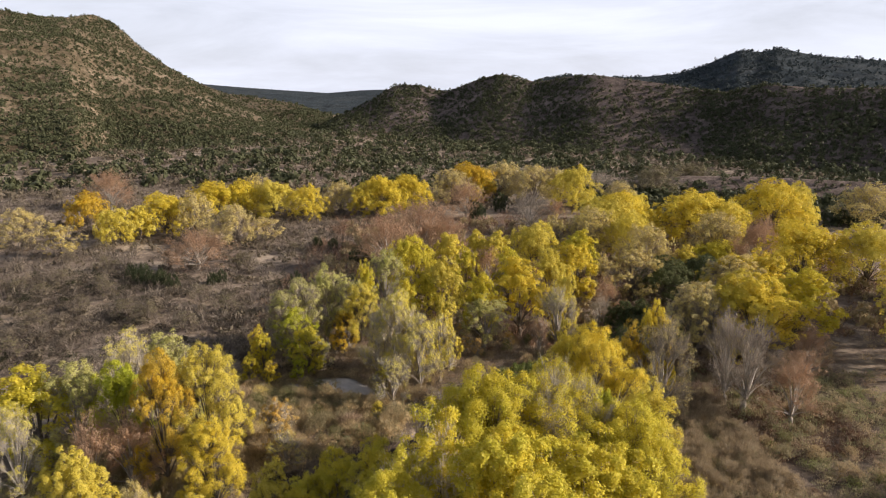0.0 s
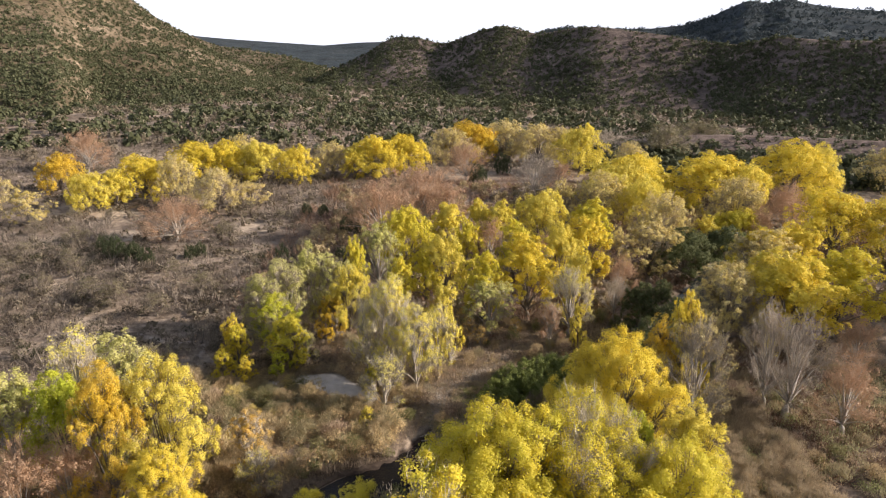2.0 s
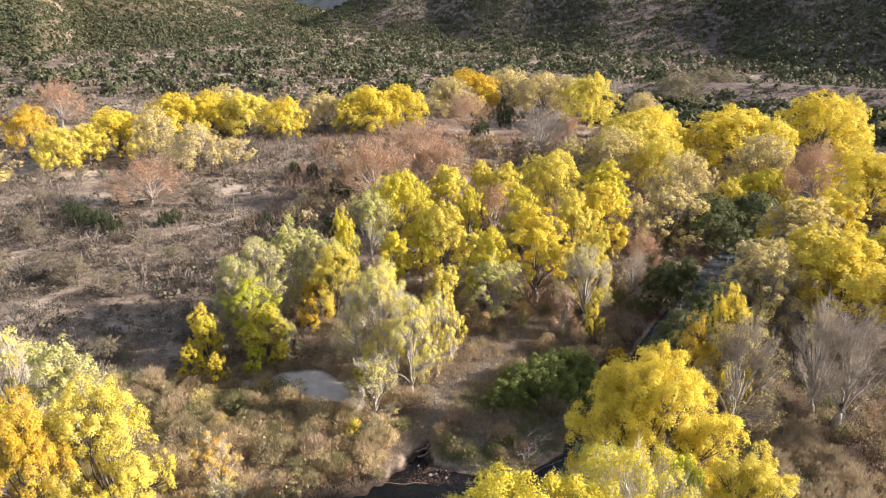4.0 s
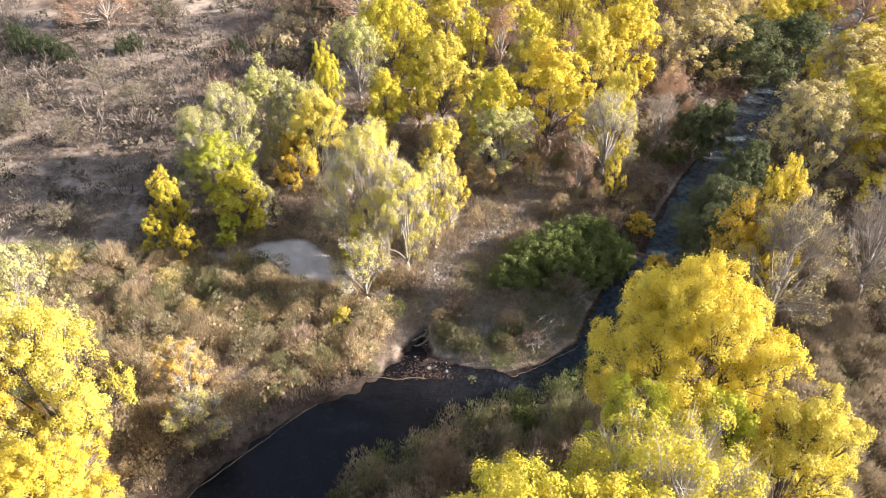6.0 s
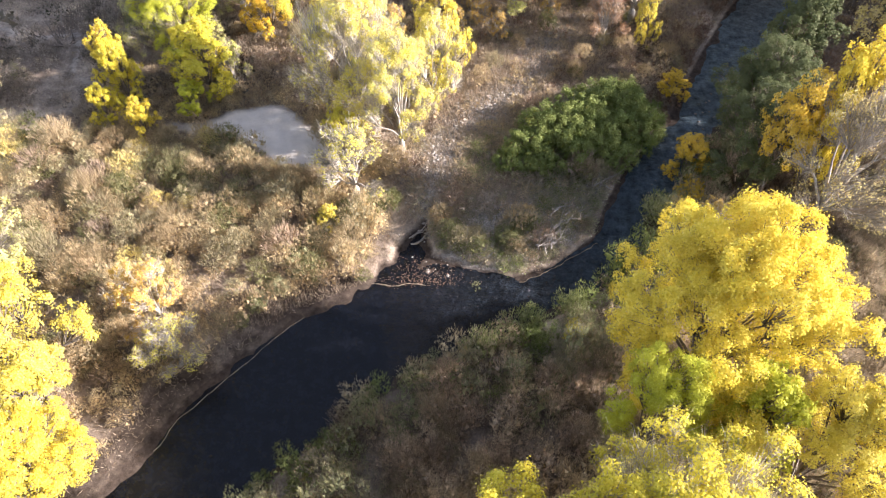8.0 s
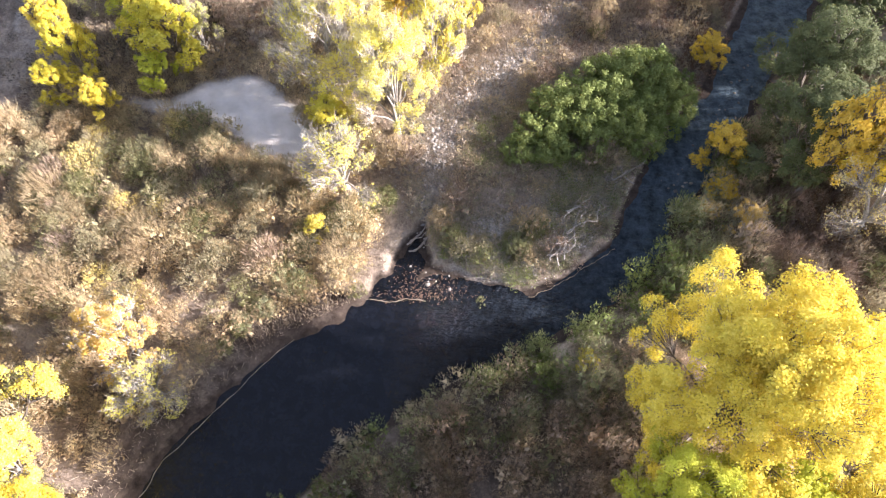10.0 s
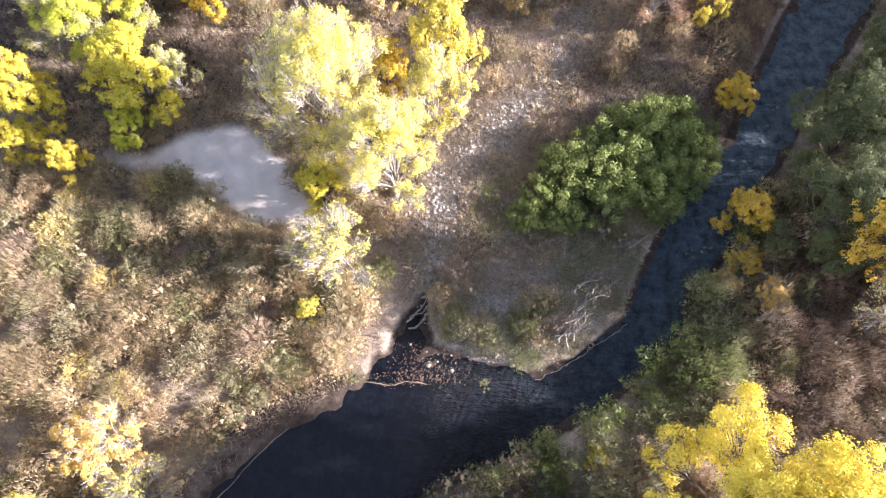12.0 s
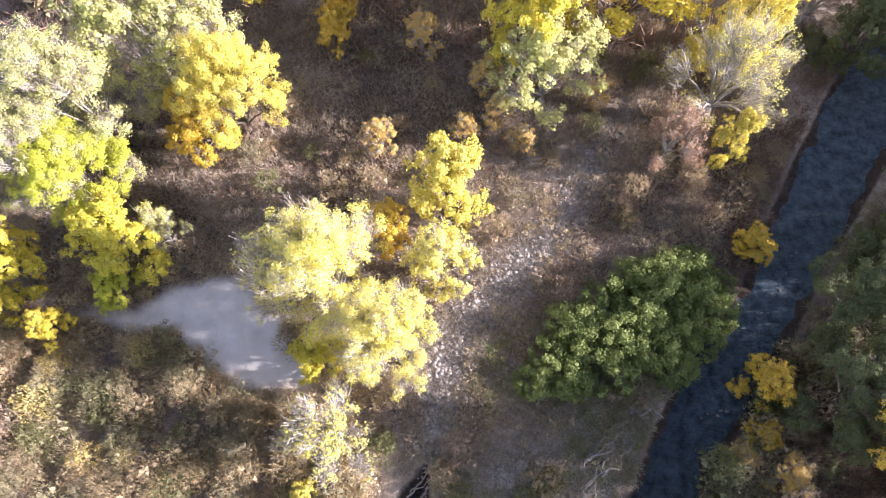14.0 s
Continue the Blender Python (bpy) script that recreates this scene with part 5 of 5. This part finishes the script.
for x, y, size in ((-8.7, 69.7, 1.7), (-8.0, 70.9, 1.9), (-6.3, 71.9, 2.0), (-4.9, 72.6, 2.0), (-3.4, 73.3, 1.5), (-10.6, 66.7, 1.5), (-11.5, 65.3, 1.3), (-12.2, 64.2, 1.1), (-7.3, 71.5, 1.6), (4.4, 70.2, 1.8), (5.6, 71.2, 1.6), (2.2, 66.9, 0.9), (24.0, 97.5, 3.0), (29.0, 103.0, 3.2)):
    bush(x, y, size, size * 0.9, OLIVE_BRUSH, "olive_bush", "olive-green leafy bush near the water", "olive bushes near the water")

# ---- stones ----
def pebble(r):
    bm = bmesh.new()
    bmesh.ops.create_icosphere(bm, subdivisions=1, radius=0.5)
    k = Vector((r.uniform(0.7, 1.2), r.uniform(0.6, 1.0), r.uniform(0.4, 0.65)))
    for v in bm.verts:
        v.co = Vector((v.co.x * k.x, v.co.y * k.y, v.co.z * k.z)) * r.uniform(0.85, 1.15)
    out = np.array([v.co[:] for v in bm.verts]), np.array([[v.index for v in f.verts] for f in bm.faces])
    bm.free()
    return out


pebbles = [pebble(sr) for _ in range(6)]
p = np.concatenate([np.stack([np.interp(s, np.arange(8), [g[0] for g in GRAVEL]), np.interp(s, np.arange(8), [g[1] for g in GRAVEL])], 1) + sr.normal(0, 1.0, (len(s), 2)) * np.interp(s, np.arange(8), [g[2] for g in GRAVEL])[:, None] for s in [7 * sr.uniform(0, 1, 3200) ** 1.25]])
strewn("gravel", p, 0.09 + 0.3 * sr.uniform(0, 1, len(p)) ** 2.2, pebbles, STONE, "pale rounded cobbles on the gravel bar", "gravel", 0.02)
bar = np.stack([sr.uniform(-4, 15, 4200), sr.uniform(66.5, 82, 4200)], 1)
far_from = along(RIVER, bar[:, 0], bar[:, 1])
bar = bar[(far_from[0] > 0.1) & (far_from[0] < 9) & (far_from[1] > 0) & (fbm(bar[:, 0], bar[:, 1], 0.6, 3, 8) > sr.uniform(-1, 0.6, 4200))]
strewn("pebble_bed", bar, 0.05 + 0.1 * sr.uniform(0, 1, len(bar)) ** 2, [pebble(sr) for _ in range(5)], STONE, "small grey pebbles over the bar", "gravel", 0.0)
tuft = np.stack([sr.uniform(-1, 14, 2200), sr.uniform(67, 80, 2200)], 1)
tuft = tuft[(fbm(tuft[:, 0], tuft[:, 1], 0.5, 3, 66) > sr.uniform(-0.8, 0.6, 2200)) & (along(GRAVEL, tuft[:, 0], tuft[:, 1])[0] > 0.3) & (along(RIVER, tuft[:, 0], tuft[:, 1])[0] > 0.25) & (bay(tuft[:, 0], tuft[:, 1]) < 0.2)]
strewn("bar_weeds", tuft, sr.uniform(0.35, 1.1, len(tuft)), feather_small, BANK_BRUSH, "low grey-green and straw weeds on the bar", "weeds", squash=0.7, tint=np.clip(0.25 + 0.5 * fbm(tuft[:, 0], tuft[:, 1], 0.7, 3, 97) + sr.normal(0, 0.25, len(tuft)), 0, 1))
litter = np.stack([sr.normal(-1.2, 1.4, 700), 67.2 + 2.2 * sr.uniform(0, 1, 700) ** 2.5 + sr.normal(0, 0.2, 700), np.full(700, 0.014)], 1)
tagged(new("leaf_litter", tri_mesh("leaf_litter", *leaf_tris(litter, np.tile([0, 0, 4.0], (700, 1)), 0.055, sr, 0.1), RUST_TWIG)), "fallen rust-brown leaves floating in the inlet", "leaves", kind="stuff")
u = 10.6 + 3.0 * sr.uniform(0, 1, 60) ** 1.3
shoal = np.stack([np.interp(u, np.arange(len(rp)), rp[:, k]) for k in range(2)], 1)
shoal += sr.normal(0, 1.1, shoal.shape)
strewn("riffle_stones", shoal, 0.12 + 0.26 * sr.uniform(0, 1, 60) ** 2, pebbles, WET_STONE, "wet stones breaking the surface of the riffle", "stones", z=np.full(60, -0.02))
STONE_MESH = [tri_mesh("stone", *s, STONE, True) for s in pebbles]
for k, (x, y, size) in enumerate(((-0.6, 78.2, 0.62), (-3.8, 76.4, 0.5), (-1.9, 69.2, 0.35), (-0.2, 70.6, 0.5), (0.9, 69.4, 0.4), (-0.9, 68.0, 0.3), (0.4, 67.7, 0.35), (14.6, 76.6, 0.3), (15.6, 77.6, 0.34), (16.4, 77.2, 0.26), (16.9, 78.2, 0.3),
                                  (15.2, 75.6, 0.26), (14.0, 75.2, 0.22), (17.2, 79.4, 0.3), (12.9, 73.4, 0.25), (20.6, 85.4, 0.3))):
    rock = tagged(new("boulder", STONE_MESH[k % 6]), "pale grey boulder beside or in the shallow water", "boulder", "boulders by the river")
    rock.matrix_basis = pose(x, y, max(float(ground_z(x, y)), -0.1) + 0.02 * size, 0, 0, 57 * k) @ Matrix.Diagonal((size, size, size, 1))

# ---- driftwood, foam lines ----
def drift(x, y, sticks, reach, group):
    """A heap of bleached branches, each stick a part."""
    heap = tagged(new("driftwood_heap"), "heap of bleached grey driftwood branches", "driftwood", group)
    heap.matrix_basis = pose(x, y, float(ground_z(x, y)) + 0.05)
    for k in range(sticks):
        a, long = 0.9 + 0.35 * sr.normal(), reach * sr.uniform(0.5, 1.1)
        t = np.linspace(-0.5, 0.5, 6)
        path = np.stack([t * long * np.cos(a) + sr.normal(0, 0.25), t * long * np.sin(a) + sr.normal(0, 0.25), 0.1 + 0.05 * k * sr.uniform(0, 1) + 0.25 * np.abs(t) * sr.uniform(0, 1)], 1)
        path[:, :2] += np.cumsum(sr.normal(0, 0.07 * long, (6, 2)), 0)
        part("stick", tri_mesh("stick", *tube(path, np.linspace(0.055, 0.015, 6), 5), DRIFTWOOD, True), heap)


drift(7.2, 70.2, 14, 2.2, "driftwood on the bar")
drift(8.4, 72.4, 10, 3.0, "driftwood on the bar")
drift(11.3, 75.4, 12, 2.6, "driftwood on the bar")
drift(-1.2, 70.9, 9, 1.6, "driftwood on the bar")


def foam_line(points, label):
    """A thin ragged raft of scum and leaves floating along a shore."""
    pts = np.array(points, float)
    u = np.linspace(0, len(pts) - 1, 90)
    c = np.stack([np.interp(u, np.arange(len(pts)), pts[:, k]) for k in range(2)], 1)
    c += np.stack([0.14 * fbm(u * 3, u * 0, 1.2, 4, 3), 0.14 * fbm(u * 3, u * 0 + 9, 1.2, 4, 4)], 1)
    t = unit(np.gradient(c, axis=0))
    n = np.stack([-t[:, 1], t[:, 0]], 1)
    wide = 0.012 + 0.035 * np.abs(fbm(u * 2, u * 0, 2.0, 4, 6))[:, None]
    edge = [c - n * wide, c - n * wide * 0.4, c + n * wide * 0.4, c + n * wide]
    v = np.stack([np.concatenate([e, np.full((90, 1), h)], 1) for e, h in zip(edge, (0.002, 0.03, 0.03, 0.002))], 1)
    i = (np.arange(89)[:, None] * 4 + np.arange(3)[None]).ravel()
    tagged(new("foam_line", tri_mesh("foam_line", v.reshape(-1, 3), np.stack([i, i + 1, i + 5, i + 4], 1), FOAM, True)), label, "foam", "foam lines on the river")


foam_line([(-16.1, 56.0), (-14.7, 58.3), (-12.1, 61.3), (-9.2, 64.1), (-5.8, 66.8), (-4.6, 67.2), (-3.4, 66.9), (-2.2, 67.2), (-1.0, 67.0)], "pale line of foam and leaves along the pool")
foam_line([(4.9, 67.0), (6.0, 67.5), (7.4, 68.4), (9.0, 69.2), (10.4, 70.2)], "pale line of foam along the gravel bar")

# dark junipers standing on the terrace
for x, y, size in ((-56.5, 125.8, 3.6), (-52.1, 123.4, 3.2), (-60.8, 131.0, 2.6), (-43.5, 125.8, 2.2), (-42.2, 127.0, 2.4), (-29.2, 157.1, 2.6), (-25.6, 157.1, 2.4), (-27.8, 126.2, 2.4), (-17.3, 125.7, 2.2), (9.9, 197.7, 5), (18.0, 211.7, 5), (-18.3, 142.7, 3.6), (-15.2, 141.1, 3.4), (-49.5, 122.2, 2.6)):
    bush(x, y, size, size * 1.6, JUNIPER_NEAR, "juniper", "dark green rounded juniper on the dry terrace", "junipers on the terrace")
